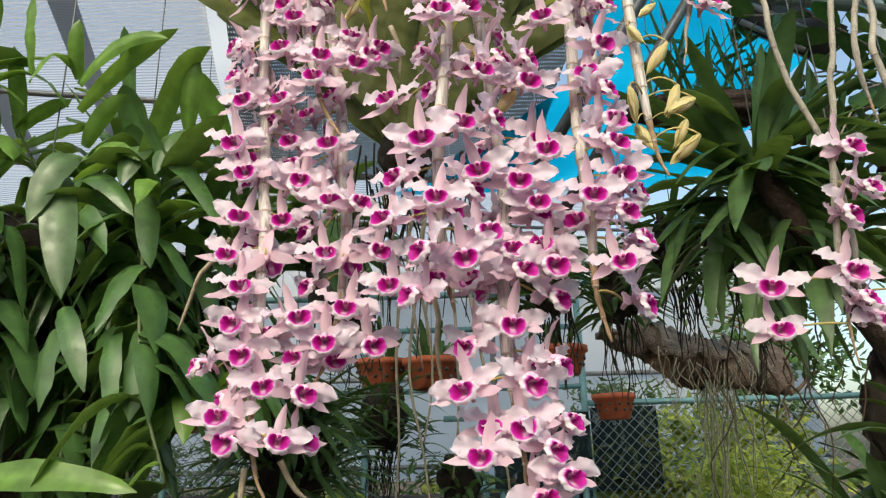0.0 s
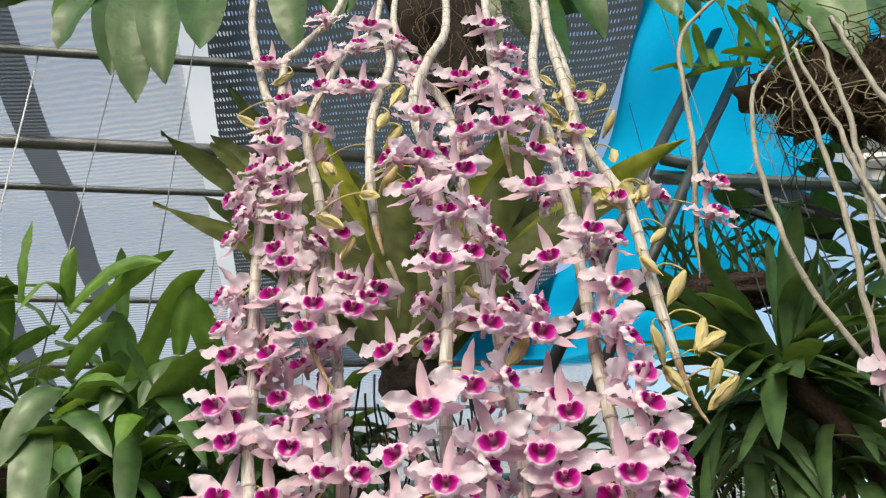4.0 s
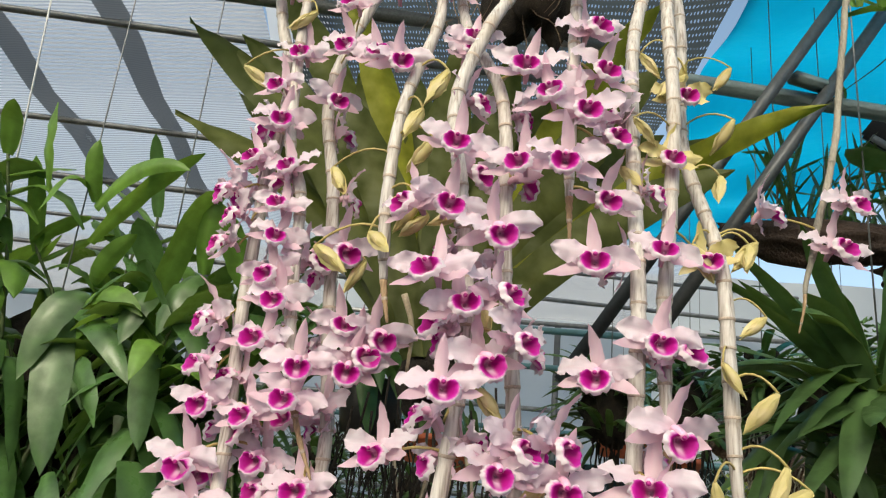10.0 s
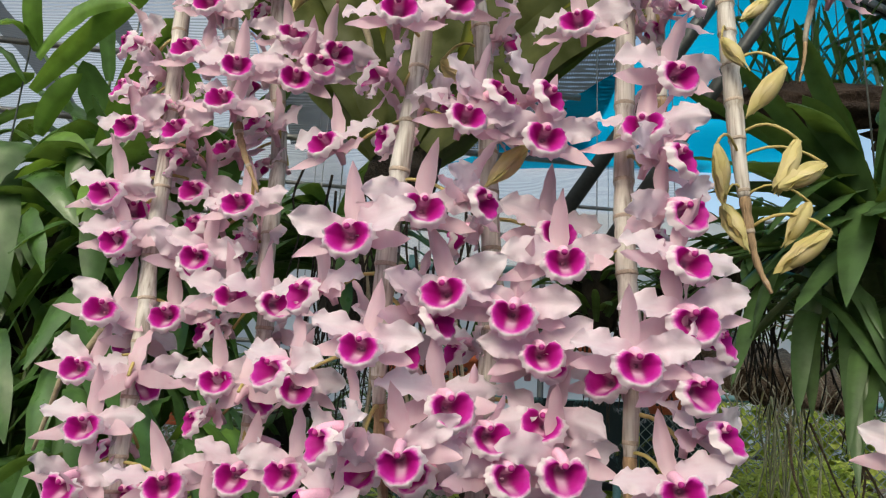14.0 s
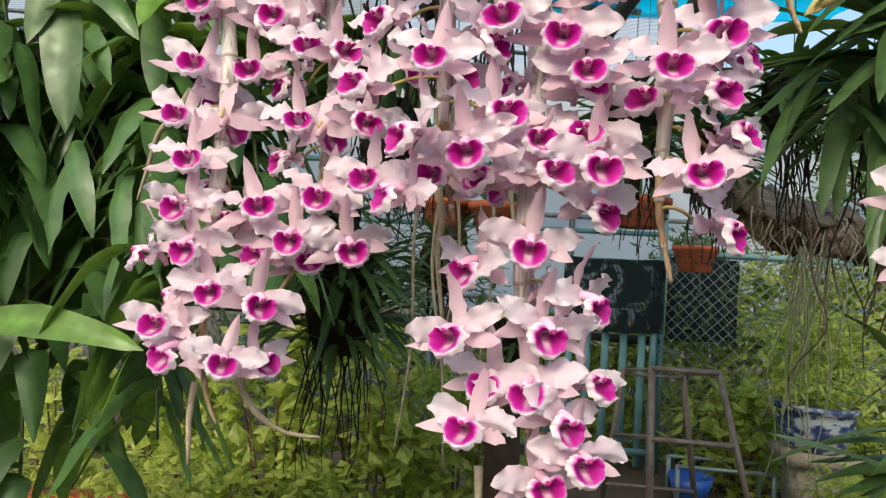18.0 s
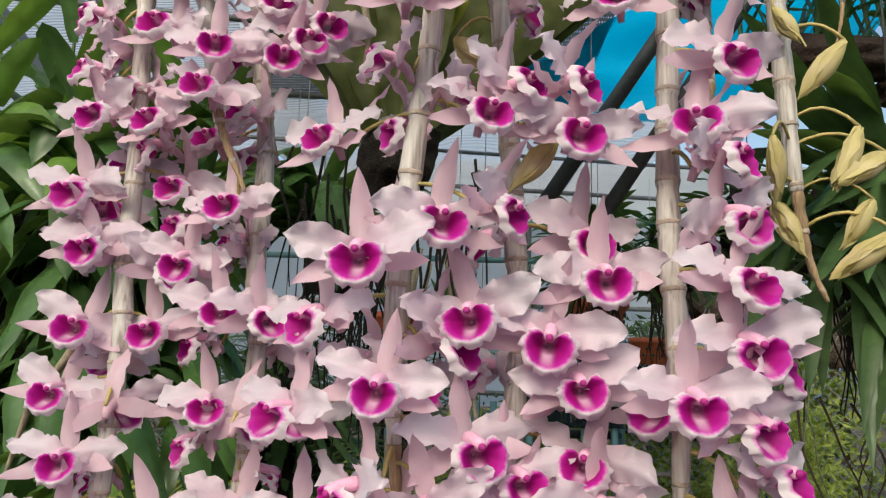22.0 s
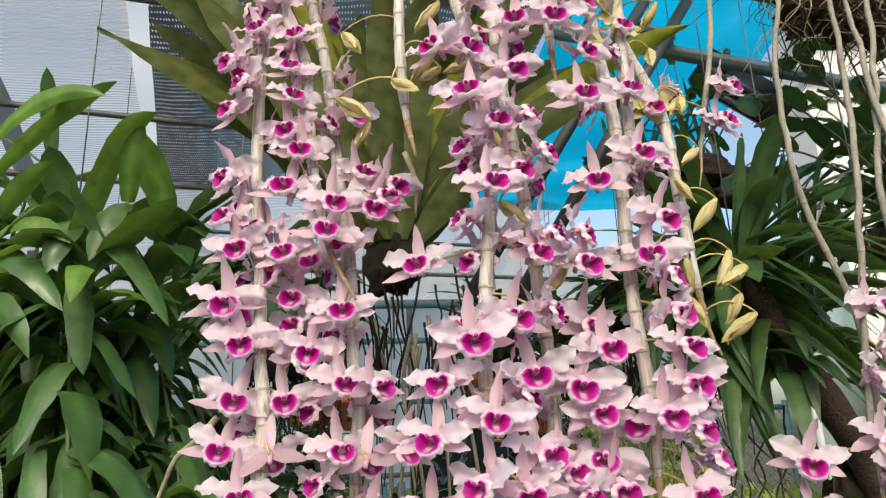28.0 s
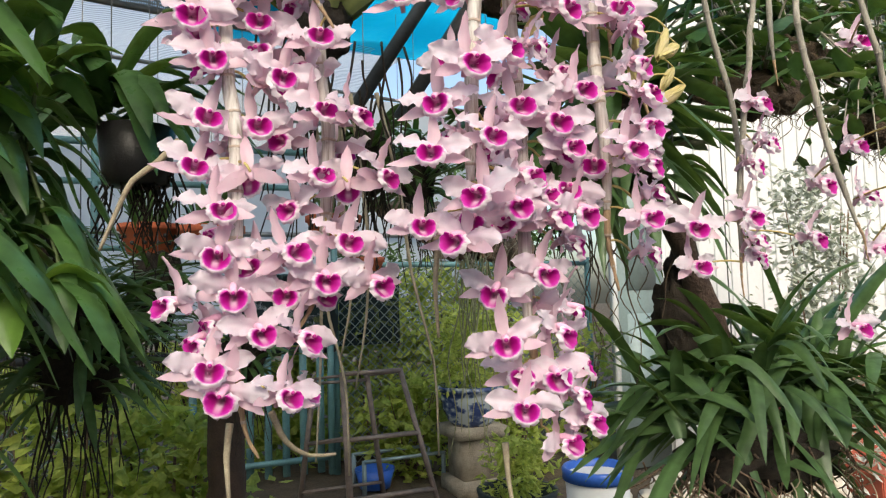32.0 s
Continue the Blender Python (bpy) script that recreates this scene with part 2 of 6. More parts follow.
def net_mat(name, thread, gap, scale, wavy, weave=0.0):
    """Woven shade cloth: threads with see-through gaps."""
    m, nt, b = mat(name)
    tc = nt.nodes.new("ShaderNodeTexCoord")
    w1 = nt.nodes.new("ShaderNodeTexWave")
    w1.inputs["Scale"].default_value, w1.inputs["Distortion"].default_value = scale, wavy
    w1.inputs["Detail Scale"].default_value = 0.3
    w1.bands_direction = 'Y'
    w2 = nt.nodes.new("ShaderNodeTexWave")
    w2.inputs["Scale"].default_value, w2.inputs["Distortion"].default_value = scale * (weave or 0.13), wavy * 0.5
    w2.bands_direction = 'X'
    for w in (w1, w2):
        nt.links.new(tc.outputs["Object"], w.inputs["Vector"])
    nt.links.new(ramp(nt, noise_tex(nt, 2.5, 5), [(0.3, tuple(c * 0.8 for c in thread)), (0.7, thread)]), b.inputs["Base Color"])
    b.inputs["Roughness"].default_value = 0.8
    mx = thin(nt, b, tuple(min(1, c * 1.6) for c in thread), 0.6)
    see = nt.nodes.new("ShaderNodeBsdfTransparent")
    m2 = nt.nodes.new("ShaderNodeMixShader")
    mul = nt.nodes.new("ShaderNodeMath")
    mul.operation = 'MULTIPLY'
    if weave:
        both = nt.nodes.new("ShaderNodeMath")
        both.operation = 'MULTIPLY'
        nt.links.new(w1.outputs["Fac"], both.inputs[0])
        nt.links.new(w2.outputs["Fac"], both.inputs[1])
        frayed = nt.nodes.new("ShaderNodeMath")
        frayed.operation = 'MULTIPLY'
        nt.links.new(both.outputs[0], frayed.inputs[0])
        nt.links.new(ramp(nt, noise_tex(nt, 26, 3), [(0.30, (0.45, 0.45, 0.45)), (0.65, (1.1, 1.1, 1.1))]), frayed.inputs[1])
        hole = ramp(nt, frayed.outputs[0], [(0.42, (0, 0, 0)), (0.60, (1, 1, 1))])
        nt.links.new(hole, mul.inputs[0])
    else:
        nt.links.new(ramp(nt, w1.outputs["Fac"], [(0.22, (0, 0, 0)), (0.78, (1, 1, 1))]), mul.inputs[0])
    mul.inputs[1].default_value = gap
    nt.links.new(mul.outputs[0], m2.inputs[0])
    nt.links.new(mx.outputs[0], m2.inputs[1])
    nt.links.new(see.outputs[0], m2.inputs[2])
    nt.links.new(m2.outputs[0], nt.nodes["Material Output"].inputs[0])
    return m


white_net = net_mat("pale_shade_net", (0.33, 0.345, 0.37), 0.55, 13, 6.5)
seam_net = net_mat("seam_shade_net", (0.075, 0.085, 0.095), 0.22, 22, 1.5)
dark_net = net_mat("dark_shade_net", (0.045, 0.055, 0.060), 0.75, 9, 6.0, 3.2)

teal_grey = plain("grey_teal_paint", (0.20, 0.27, 0.29), 0.5, 0.2, 10)
dark_wood = plain("dark_wood", (0.045, 0.026, 0.018), 0.8, 0.5, 16, bumps=0.9, dist=0.006)
green_root = plain("green_root", (0.28, 0.28, 0.15), 0.8, 0.5, 30)
grey_leaf = leaf_mat("grey_leaf", (0.07, 0.11, 0.08), (0.12, 0.16, 0.11), 0.2)
wire_mat = plain("fence_wire", (0.20, 0.26, 0.26), 0.6, 0.3, 30, metal=0.3)
drape_mat = net_mat("dark_green_net", (0.012, 0.022, 0.024), 0.55, 34, 1.0, 0.9)
pot_mat = plain("dark_green_plastic", (0.012, 0.022, 0.022), 0.6, 0.4, 25)
old_stone = plain("weathered_stone", (0.30, 0.26, 0.20), 0.9, 0.45, 11, bumps=0.8, dist=0.01)
door_mat = plain("grey_teal_door", (0.20, 0.27, 0.28), 0.5, 0.15, 5)
red_tile = plain("red_tile", (0.42, 0.11, 0.07), 0.5, 0.25, 8)
stone_mat = plain("pale_stone", (0.55, 0.50, 0.42), 0.85, 0.25, 9, bumps=0.6)
rust_mat = plain("rusty_grey_steel", (0.20, 0.155, 0.135), 0.6, 0.35, 20, metal=0.2)
blue_plastic = plain("blue_plastic", (0.03, 0.12, 0.50), 0.35, 0.15, 8)
jar_mat, nt, b = mat("blue_white_glaze")
jc = ramp(nt, noise_tex(nt, 11, 3, stretch=(1, 1, 1.6)), [(0.42, (0.03, 0.05, 0.14)), (0.50, (0.10, 0.14, 0.24)), (0.56, (0.38, 0.42, 0.44))])
nt.links.new(jc, b.inputs["Base Color"])
b.inputs["Roughness"].default_value = 0.15
screen_mat, nt, b = mat("pale_screen_cloth")
sc = ramp(nt, noise_tex(nt, 1.5, 5), [(0.3, (0.42, 0.46, 0.50)), (0.7, (0.56, 0.60, 0.64))])
nt.links.new(sc, b.inputs["Base Color"])
b.inputs["Roughness"].default_value = 0.8
bump(nt, b, noise_tex(nt, 30, 3, stretch=(0.1, 1, 1)), 0.3, 0.01)
thin(nt, b, (0.75, 0.80, 0.86), 0.6)

# ---- mesh helpers ----
def part(name, bm, material, parent=None, label="", m=None, smooth=True):
    me = bpy.data.meshes.new(name)
    bm.to_mesh(me)
    bm.free()
    if smooth:
        for p in me.polygons:
            p.use_smooth = True
    for mm in (material if isinstance(material, (list, tuple)) else (material,)):
        me.materials.append(mm)
    ob = new(name, me)
    if parent is not None:
        ob.parent = parent
    if m is not None:
        ob.matrix_basis = m
    if label:
        tagged(ob, label)
    return ob


def place(name, me, parent, m, label=""):
    ob = new(name, me)
    ob.parent = parent
    ob.matrix_basis = m
    if label:
        tagged(ob, label)
    return ob


def thing(name, label, category, group="", kind="", at=(0, 0, 0)):
    ob = new(name)
    ob.empty_display_size = 0.05
    ob.location = at
    return tagged(ob, label, category, group, kind)


def box(bm, x0, y0, z0, x1, y1, z1, bev=0.0):
    r = bmesh.ops.create_cube(bm, size=1, matrix=Matrix.Translation(((x0 + x1) / 2, (y0 + y1) / 2, (z0 + z1) / 2)) @ Matrix.Diagonal((x1 - x0, y1 - y0, z1 - z0, 1)))
    if bev:
        es = list({e for v in r["verts"] for e in v.link_edges})
        bmesh.ops.bevel(bm, geom=es, offset=bev, segments=2, affect='EDGES')
    return bm


def smooth_path(pts, step=0.012):
    """Catmull-Rom through the points, at about even steps."""
    P = [Vector(p) for p in pts]
    P = [P[0] * 2 - P[1]] + P + [P[-1] * 2 - P[-2]]
    out = []
    for i in range(1, len(P) - 2):
        n = max(2, int((P[i + 1] - P[i]).length / step))
        for k in range(n):
            t = k / n
            a, b_, c, d = P[i - 1], P[i], P[i + 1], P[i + 2]
            out.append(0.5 * ((2 * b_) + (c - a) * t + (2 * a - 5 * b_ + 4 * c - d) * t * t + (3 * b_ - a - 3 * c + d) * t ** 3))
    out.append(P[-2])
    return out


def tube(bm, path, radius, sides=8, cap=True):
    """A tube along path; radius is a number or a function of 0..1."""
    rings = []
    n = len(path)
    up = Vector((0.3, 1, 0.1))
    for i, p in enumerate(path):
        d = (path[min(i + 1, n - 1)] - path[max(i - 1, 0)]).normalized()
        a = d.cross(up).normalized()
        c = d.cross(a)
        r = radius(i / (n - 1)) if callable(radius) else radius
        rings.append([bm.verts.new(p + (a * math.cos(2 * math.pi * k / sides) + c * math.sin(2 * math.pi * k / sides)) * r) for k in range(sides)])
    for r0, r1 in zip(rings, rings[1:]):
        for k in range(sides):
            bm.faces.new((r0[k], r0[(k + 1) % sides], r1[(k + 1) % sides], r1[k]))
    if cap:
        bm.faces.new(rings[0][::-1])
        bm.faces.new(rings[-1])
    return bm


def blade(bm, path, width, side, fold=0.15, across=4, wave=0.0, rng=random, tip=None, ragged=0.0):
    """A leaf or petal along path; width is a function of 0..1, side the way across. Its tip layer grows along it and mid marks the midrib."""
    lay = bm.verts.layers.float.get("tip") or bm.verts.layers.float.new("tip")
    mid = bm.verts.layers.float.get("mid") or bm.verts.layers.float.new("mid")
    side = Vector(side).normalized()
    n = len(path)
    ph = rng.random() * 6.28
    rows = []
    for i, p in enumerate(path):
        d = (path[min(i + 1, n - 1)] - path[max(i - 1, 0)]).normalized()
        s = (side - d * side.dot(d)).normalized()
        nn = d.cross(s)
        t = i / (n - 1)
        w = width(t)
        row = []
        for k in range(across + 1):
            u = k / across * 2 - 1
            off = abs(u) * fold * w + wave * abs(u) ** 2 * (math.sin(ph + t * 17 + u * 2) + 0.5 * math.sin(ph * 2 + t * 33 - u * 5) + 0.3 * math.sin(ph * 3 + t * 58))
            rag = 1 + ragged * noise.noise(Vector((t * 7 + ph * 5, 9 if u > 0 else 3, ph))) + ragged * 0.5 * noise.noise(Vector((t * 21 + ph * 5, 5 if u > 0 else 1, ph)))
            v = bm.verts.new(p + s * (u * w * rag) + nn * off)
            v[lay] = t if tip is None else tip
            v[mid] = max(0.0, 1 - abs(u) * 3.2) * (1 - t)
            row.append(v)
        rows.append(row)
    for r0, r1 in zip(rows, rows[1:]):
        for k in range(across):
            bm.faces.new((r0[k], r0[k + 1], r1[k + 1], r1[k]))
    return bm


def bez(a, b_, c, n=8):
    a, b_, c = Vector(a), Vector(b_), Vector(c)
    return [a * (1 - t) ** 2 + b_ * 2 * t * (1 - t) + c * t * t for t in (i / n for i in range(n + 1))]


def oval(w, sharp=1.0, low=0.12, peak=0.45):
    """Half width of a lance-shaped blade."""
    def f(t):
        q = t / peak if t < peak else (1 - t) / (1 - peak)
        return w * max(0.02, (low if t < peak else 0) + (1 - (low if t < peak else 0)) * math.sin(q * math.pi / 2) ** sharp)
    return f


# ---- the orchid flower: facing -y, lip at the origin, about 7 cm across ----
def petal_mesh(rng):
    """The two broad side petals, wavy-edged and pointed."""
    bm = bmesh.new()
    for sx in (-1, 1):
        drop = rng.uniform(-0.010, 0.006)
        fwd = rng.uniform(-0.007, 0.005)
        path = bez((0.001 * sx, 0.010, 0.002), (0.018 * sx, 0.006 + fwd, 0.008 + rng.uniform(-0.002, 0.003)), (0.0355 * sx, 0.009 + fwd * 1.4, 0.009 + drop), 17)
        blade(bm, path, oval(0.0093 * rng.uniform(0.85, 1.12), 0.70, 0.34, 0.55), (0, rng.uniform(-0.45, 0.85), 1), rng.uniform(-0.6, 0.35), 8, 0.0023, rng, ragged=0.20)
    return bm


def sepal_mesh(rng):
    """The upright hood sepal, the two spreading lower sepals and the chin."""
    bm = bmesh.new()
    lean = rng.uniform(-0.009, 0.013)
    blade(bm, bez((0, 0.012, 0.003), (lean * 0.1, 0.015, 0.020), (lean, 0.006 + rng.uniform(-0.010, 0.004), 0.041), 9), oval(0.0058, 0.8, 0.5, 0.40), (1, 0.1, 0), rng.uniform(0.2, 0.5), 4, 0.0011, rng, ragged=0.15)
    for sx in (-1, 1):
        path = bez((0.001 * sx, 0.014, 0.001), (0.016 * sx, 0.014, -0.003), (0.034 * sx + rng.uniform(-0.005, 0.002), 0.006, -0.007 + rng.uniform(-0.007, 0.004)), 8)
        blade(bm, path, oval(0.0062, 0.80, 0.5, 0.40), (0, 0.3, 1), 0.25 * rng.uniform(-1, 1), 4, 0.0012, rng, ragged=0.2)
    tube(bm, bez((0, 0.009, 0.003), (0, 0.020, 0.001), (0, 0.023, -0.008), 4), lambda t: 0.0042 * (1 - 0.5 * t), 6)
    return bm


def lip_mesh(rng):
    """A frilled cup, open to the front, longer below, two magenta lobes with a pale band between them."""
    bm = bmesh.new()
    lay = bm.verts.layers.float.new("tip")
    mid = bm.verts.layers.float.new("mid")
    nr, na = 10, 48
    ph = rng.random() * 6.28
    wide = rng.uniform(0.95, 1.10)
    fold = rng.uniform(-0.2, 0.2)
    rings = []
    for i in range(nr + 1):
        t = i / nr
        row = []
        for k in range(na):
            a = 2 * math.pi * k / na
            up = math.sin(a)
            frill = 1 + (0.05 * math.sin(a * 9 + ph) + 0.05 * math.sin(a * 17 + ph * 2) + 0.05 * (k % 2)) * max(0, t - 0.72) * 3.4
            rr = (0.0012 + 0.0106 * t ** 0.75) * frill
            x = rr * math.cos(a) * 1.10 * wide
            z = rr * up * (1.14 if up < 0 else 0.80)
            # folds in at the top, over the column, between two side lobes
            notch = math.exp(-(math.cos(a) / 0.36) ** 2) * 0.0062 * t if up > 0 else 0
            y = 0.0055 - 0.0110 * math.sin(min(1.57, t * 1.9)) + (0.0056 * ((t - 0.72) / 0.28) ** 1.4 if t > 0.72 else 0) - 0.0045 * t * max(0, -up) + 0.0014 * math.sin(a * 8 + ph) * t * t
            v = bm.verts.new((x + fold * 0.004 * t, y, z - 0.003 - notch))
            v[lay] = min(1.0, t * (0.92 + 0.16 * max(0, -up) ** 1.5 - 0.10 * max(0, up)))
            band = math.exp(-(x / 0.0027) ** 4) * min(1, max(0, (z + 0.0100) / 0.005))
            v[mid] = 0.95 * band * (1 if t > 0.12 else 0.4)
            row.append(v)
        rings.append(row)
    for r0, r1 in zip(rings, rings[1:]):
        for k in range(na):
            bm.faces.new((r0[k], r0[(k + 1) % na], r1[(k + 1) % na], r1[k]))
    bm.faces.new(rings[0])
    return bm


def to_mesh(name, bm, material):
    me = bpy.data.meshes.new(name)
    bm.to_mesh(me)
    bm.free()
    for p in me.polygons:
        p.use_smooth = True
    me.materials.append(material)
    return me


rng = random.Random(4)
PETALS = [to_mesh("petal_pair", petal_mesh(rng), petal) for i in range(14)]
SEPALS = [to_mesh("calyx", sepal_mesh(rng), sepal) for i in range(8)]
LIPS = [to_mesh("lip", lip_mesh(rng), lip_mat) for i in range(6)]
bm = bmesh.new()
tube(bm, bez((0, 0.010, 0.004), (0, 0.001, 0.0045), (0, -0.0050, 0.0015), 6), lambda t: 0.0034 - 0.0006 * t, 10)
COLUMN = to_mesh("column", bm, column_mat)
bm = bmesh.new()
tube(bm, bez((0, -0.0046, 0.0018), (0, -0.0058, 0.0010), (0, -0.0064, -0.0004), 5), lambda t: 0.0019 * math.sin(math.pi * (0.2 + 0.72 * t)) ** 0.6, 8)
ANTHER = to_mesh("anther", bm, anther_mat)


FADED = [[m.copy() for m in kind[:3]] for kind in (PETALS, SEPALS, LIPS)]
for kind in FADED:
    for m in kind:
        m.materials[0] = pod_mat if kind is not FADED[2] else lip_mat


def nearest(path, p):
    return min(path, key=lambda q: (q - p).length)


def flower(plant, x, y, z, yaw, cane, rng, size=1.0, faded=False):
    """One bloom with its lip, sepals, column and stalk, tied to the nearest node of its cane."""
    s = size * rng.uniform(0.92, 1.08)
    m = pose(x, y, z, rng.uniform(-16, 12), rng.uniform(-15, 15), yaw + rng.uniform(-12, 12)) @ Matrix.Scale(s, 4)
    f = place("flower", rng.choice(FADED[0] if faded else PETALS), plant, m, "withered cream-coloured flower" if faded else "")
    place("calyx", rng.choice(FADED[1] if faded else SEPALS), f, Matrix.Identity(4))
    place("lip", rng.choice(LIPS), f, Matrix.Identity(4), "deep magenta lip with frilled white rim")
    place("column", COLUMN, f, Matrix.Identity(4))
    place("anther", ANTHER, f, Matrix.Identity(4), "dark magenta anther cap")
    back = m @ Vector((0, 0.022, 0.000))
    to = nearest(cane, back + Vector((0, 0.0, 0.012)))
    if (to - back).length < 0.12:
        inv = m.inverted()
        bm = bmesh.new()
        tube(bm, [inv @ q for q in bez(back, (back + to) / 2 + Vector((0, 0, 0.010)), to, 5)], 0.0013, 5)
        part("flower_stalk", bm, stalk_mat, f)
    return f


def pod(plant, x, y, z, cane, rng, tilt=None, size=1.0):
    """A faded, folded bloom or fat bud, drooping on a curved stalk."""
    s = size * rng.uniform(0.66, 0.94)
    side = 1 if x > nearest(cane, Vector((x, y, z))).x else -1
    m = pose(x, y, z, rng.uniform(-15, 15), side * rng.uniform(20, 60) if tilt is None else tilt, rng.uniform(-40, 40)) @ Matrix.Scale(s, 4)
    bm = bmesh.new()
    for k in range(4):
        a = k * 1.571 + rng.uniform(-0.3, 0.3)
        o = Vector((math.cos(a), math.sin(a), 0)) * rng.uniform(0.0030, 0.0050)
        blade(bm, bez((0, 0, 0.022), o * 1.9 + Vector((0, 0, 0.000)), o * rng.uniform(0.0, 0.9) + Vector((0, 0, rng.uniform(-0.030, -0.020))), 8), oval(rng.uniform(0.0062, 0.0092), 0.75, 0.3, 0.48), (-math.sin(a), math.cos(a), 0), -0.45, 4, 0.0010, rng, ragged=0.2)
    tube(bm, bez((0, 0, 0.022), (0.003, 0, 0.0), (0.001, 0, -0.018), 7), lambda t: 0.0008 + 0.0062 * math.sin(math.pi * min(1, t * 0.95 + 0.03)) ** 0.8, 8)
    p = part("faded_bud", bm, pod_mat, plant, m=m)
    top = m @ Vector((0, 0, 0.022))
    to = nearest(cane, top + Vector((0, 0, 0.01)))
    if (to - top).length < 0.13:
        inv = m.inverted()
        bm = bmesh.new()
        tube(bm, [inv @ q for q in bez(top, (top + to) / 2 + Vector((0, 0, 0.022)), to, 6)], 0.0013, 5)
        part("bud_stalk", bm, stalk_mat, p)
    return p


def cane(plant, pts, r=0.0064, dry=0.06, name="cane", material=None, node=0.034, seed=1):
    """A hanging cane of sheathed joints, swollen at the nodes, with a withered tip."""
    rg = random.Random(seed)
    if material is not None:
        pts = smooth_path(pts, 0.03)
        pts = [p + Vector((rg.uniform(-1, 1), rg.uniform(-1, 1), 0)) * 0.0020 for p in pts]
    path = smooth_path(pts, 0.0022)
    total = sum((q - p).length for p, q in zip(path, path[1:]))
    cuts = []
    d = 0
    while d < 1:
        cuts.append(d)
        d += node / total * rg.uniform(0.75, 1.25)
    cuts.append(2)

    def rad(t):
        i = max(k for k, c in enumerate(cuts) if c <= t)
        u = (t - cuts[i]) / max(1e-6, min(1, cuts[i + 1]) - cuts[i])
        swell = 1 + 0.13 * math.exp(-(u / 0.06) ** 2) - 0.06 * math.exp(-((u - 0.14) / 0.06) ** 2) + 0.12 * u
        return r * swell * min(1, 0.22 + (1 - t) * 7) * (0.52 + 0.48 * min(1, t * 2.0))
    bm = bmesh.new()
    k = int(len(path) * (1 - dry))
    n = len(path) - 1
    tube(bm, path[:k + 1], lambda t: rad(t * k / n), 10)
    c = part(name, bm, material or cane_mat, plant)
    if dry:
        bm = bmesh.new()
        tube(bm, path[k:], lambda t: rad((k + t * (n - k)) / n) * (0.96 + 0.12 * math.sin(t * 30)), 8)
        part("dry_tip", bm, dry_mat, c, "withered brown cane tip")
    # dark papery rings at the nodes
    bm = bmesh.new()
    for cu in cuts[1:-1]:
        i = max(1, min(n - 4, int(cu * n)))
        d = (path[i + 1] - path[i - 1]).normalized()
        rr = rad(i / n)
        tube(bm, [path[i] - d * 0.0014, path[i] - d * 0.0005, path[i] + d * 0.0005, path[i] + d * 0.0014], lambda t: rr * (1.0 + 0.045 * math.sin(math.pi * t) * rg.uniform(0.7, 1.2)), 10)
    tagged(part("sheath", bm, ring_mat if material is None else material, c), kind="stuff")
    return path


# ---- the flowering orchid that hangs in front ----
orchid = thing("orchid_plant", "hanging orchid with pale canes and many pink flowers", "orchid")
CANES = {}
CANES["outer_left"] = [(0.020, 0.850, 2.500), (-0.049, 0.820, 2.666), (-0.170, 0.760, 2.577), (-0.245, 0.720, 2.474), (-0.250, 0.700, 2.356), (-0.221, 0.690, 2.210), (-0.199, 0.690, 2.130), (-0.208, 0.690, 1.995), (-0.208, 0.690, 1.872), (-0.200, 0.685, 1.760), (-0.198, 0.680, 1.691), (-0.192, 0.675, 1.634), (-0.194, 0.670, 1.518), (-0.194, 0.665, 1.434), (-0.187, 0.665, 1.378), (-0.176, 0.665, 1.353)]
CANES["inner_left"] = [(0.020, 0.860, 2.640), (-0.060, 0.800, 2.700), (-0.100, 0.750, 2.560), (-0.119, 0.700, 2.370), (-0.171, 0.680, 2.264), (-0.187, 0.670, 2.221), (-0.180, 0.665, 2.059), (-0.158, 0.660, 1.992), (-0.150, 0.660, 1.881), (-0.132, 0.660, 1.790), (-0.107, 0.650, 1.737)]
CANES["second"] = [(0.030, 0.860, 2.620), (-0.030, 0.800, 2.680), (-0.052, 0.770, 2.520), (-0.068, 0.740, 2.367), (-0.108, 0.720, 2.299), (-0.156, 0.700, 2.137), (-0.138, 0.700, 2.009), (-0.120, 0.700, 1.842), (-0.112, 0.700, 1.778), (-0.109, 0.690, 1.679), (-0.104, 0.690, 1.646), (-0.110, 0.690, 1.549), (-0.122, 0.680, 1.490), (-0.138, 0.680, 1.460)]
CANES["yellow_bud"] = [(0.030, 0.870, 2.380), (-0.038, 0.670, 2.287), (-0.038, 0.640, 2.178), (-0.059, 0.620, 2.077), (-0.063, 0.610, 1.985), (-0.058, 0.610, 1.910), (-0.050, 0.610, 1.868)]
CANES["middle"] = [(0.050, 0.840, 2.600), (0.031, 0.700, 2.532), (0.045, 0.660, 2.376), (0.040, 0.630, 2.228), (0.013, 0.610, 2.150), (-0.009, 0.600, 2.067), (0.004, 0.590, 1.978), (0.016, 0.590, 1.886), (0.015, 0.590, 1.810), (0.006, 0.590, 1.726), (0.002, 0.590, 1.657), (0.004, 0.600, 1.576), (0.014, 0.600, 1.521)]
CANES["middle_long"] = [(0.040, 0.840, 2.550), (-0.006, 0.720, 2.482), (-0.032, 0.680, 2.324), (-0.013, 0.650, 2.185), (0.031, 0.630, 2.085), (0.044, 0.620, 1.920), (0.056, 0.620, 1.829), (0.066, 0.620, 1.700), (0.069, 0.620, 1.652), (0.063, 0.610, 1.549), (0.063, 0.610, 1.473), (0.072, 0.610, 1.403), (0.073, 0.610, 1.363)]
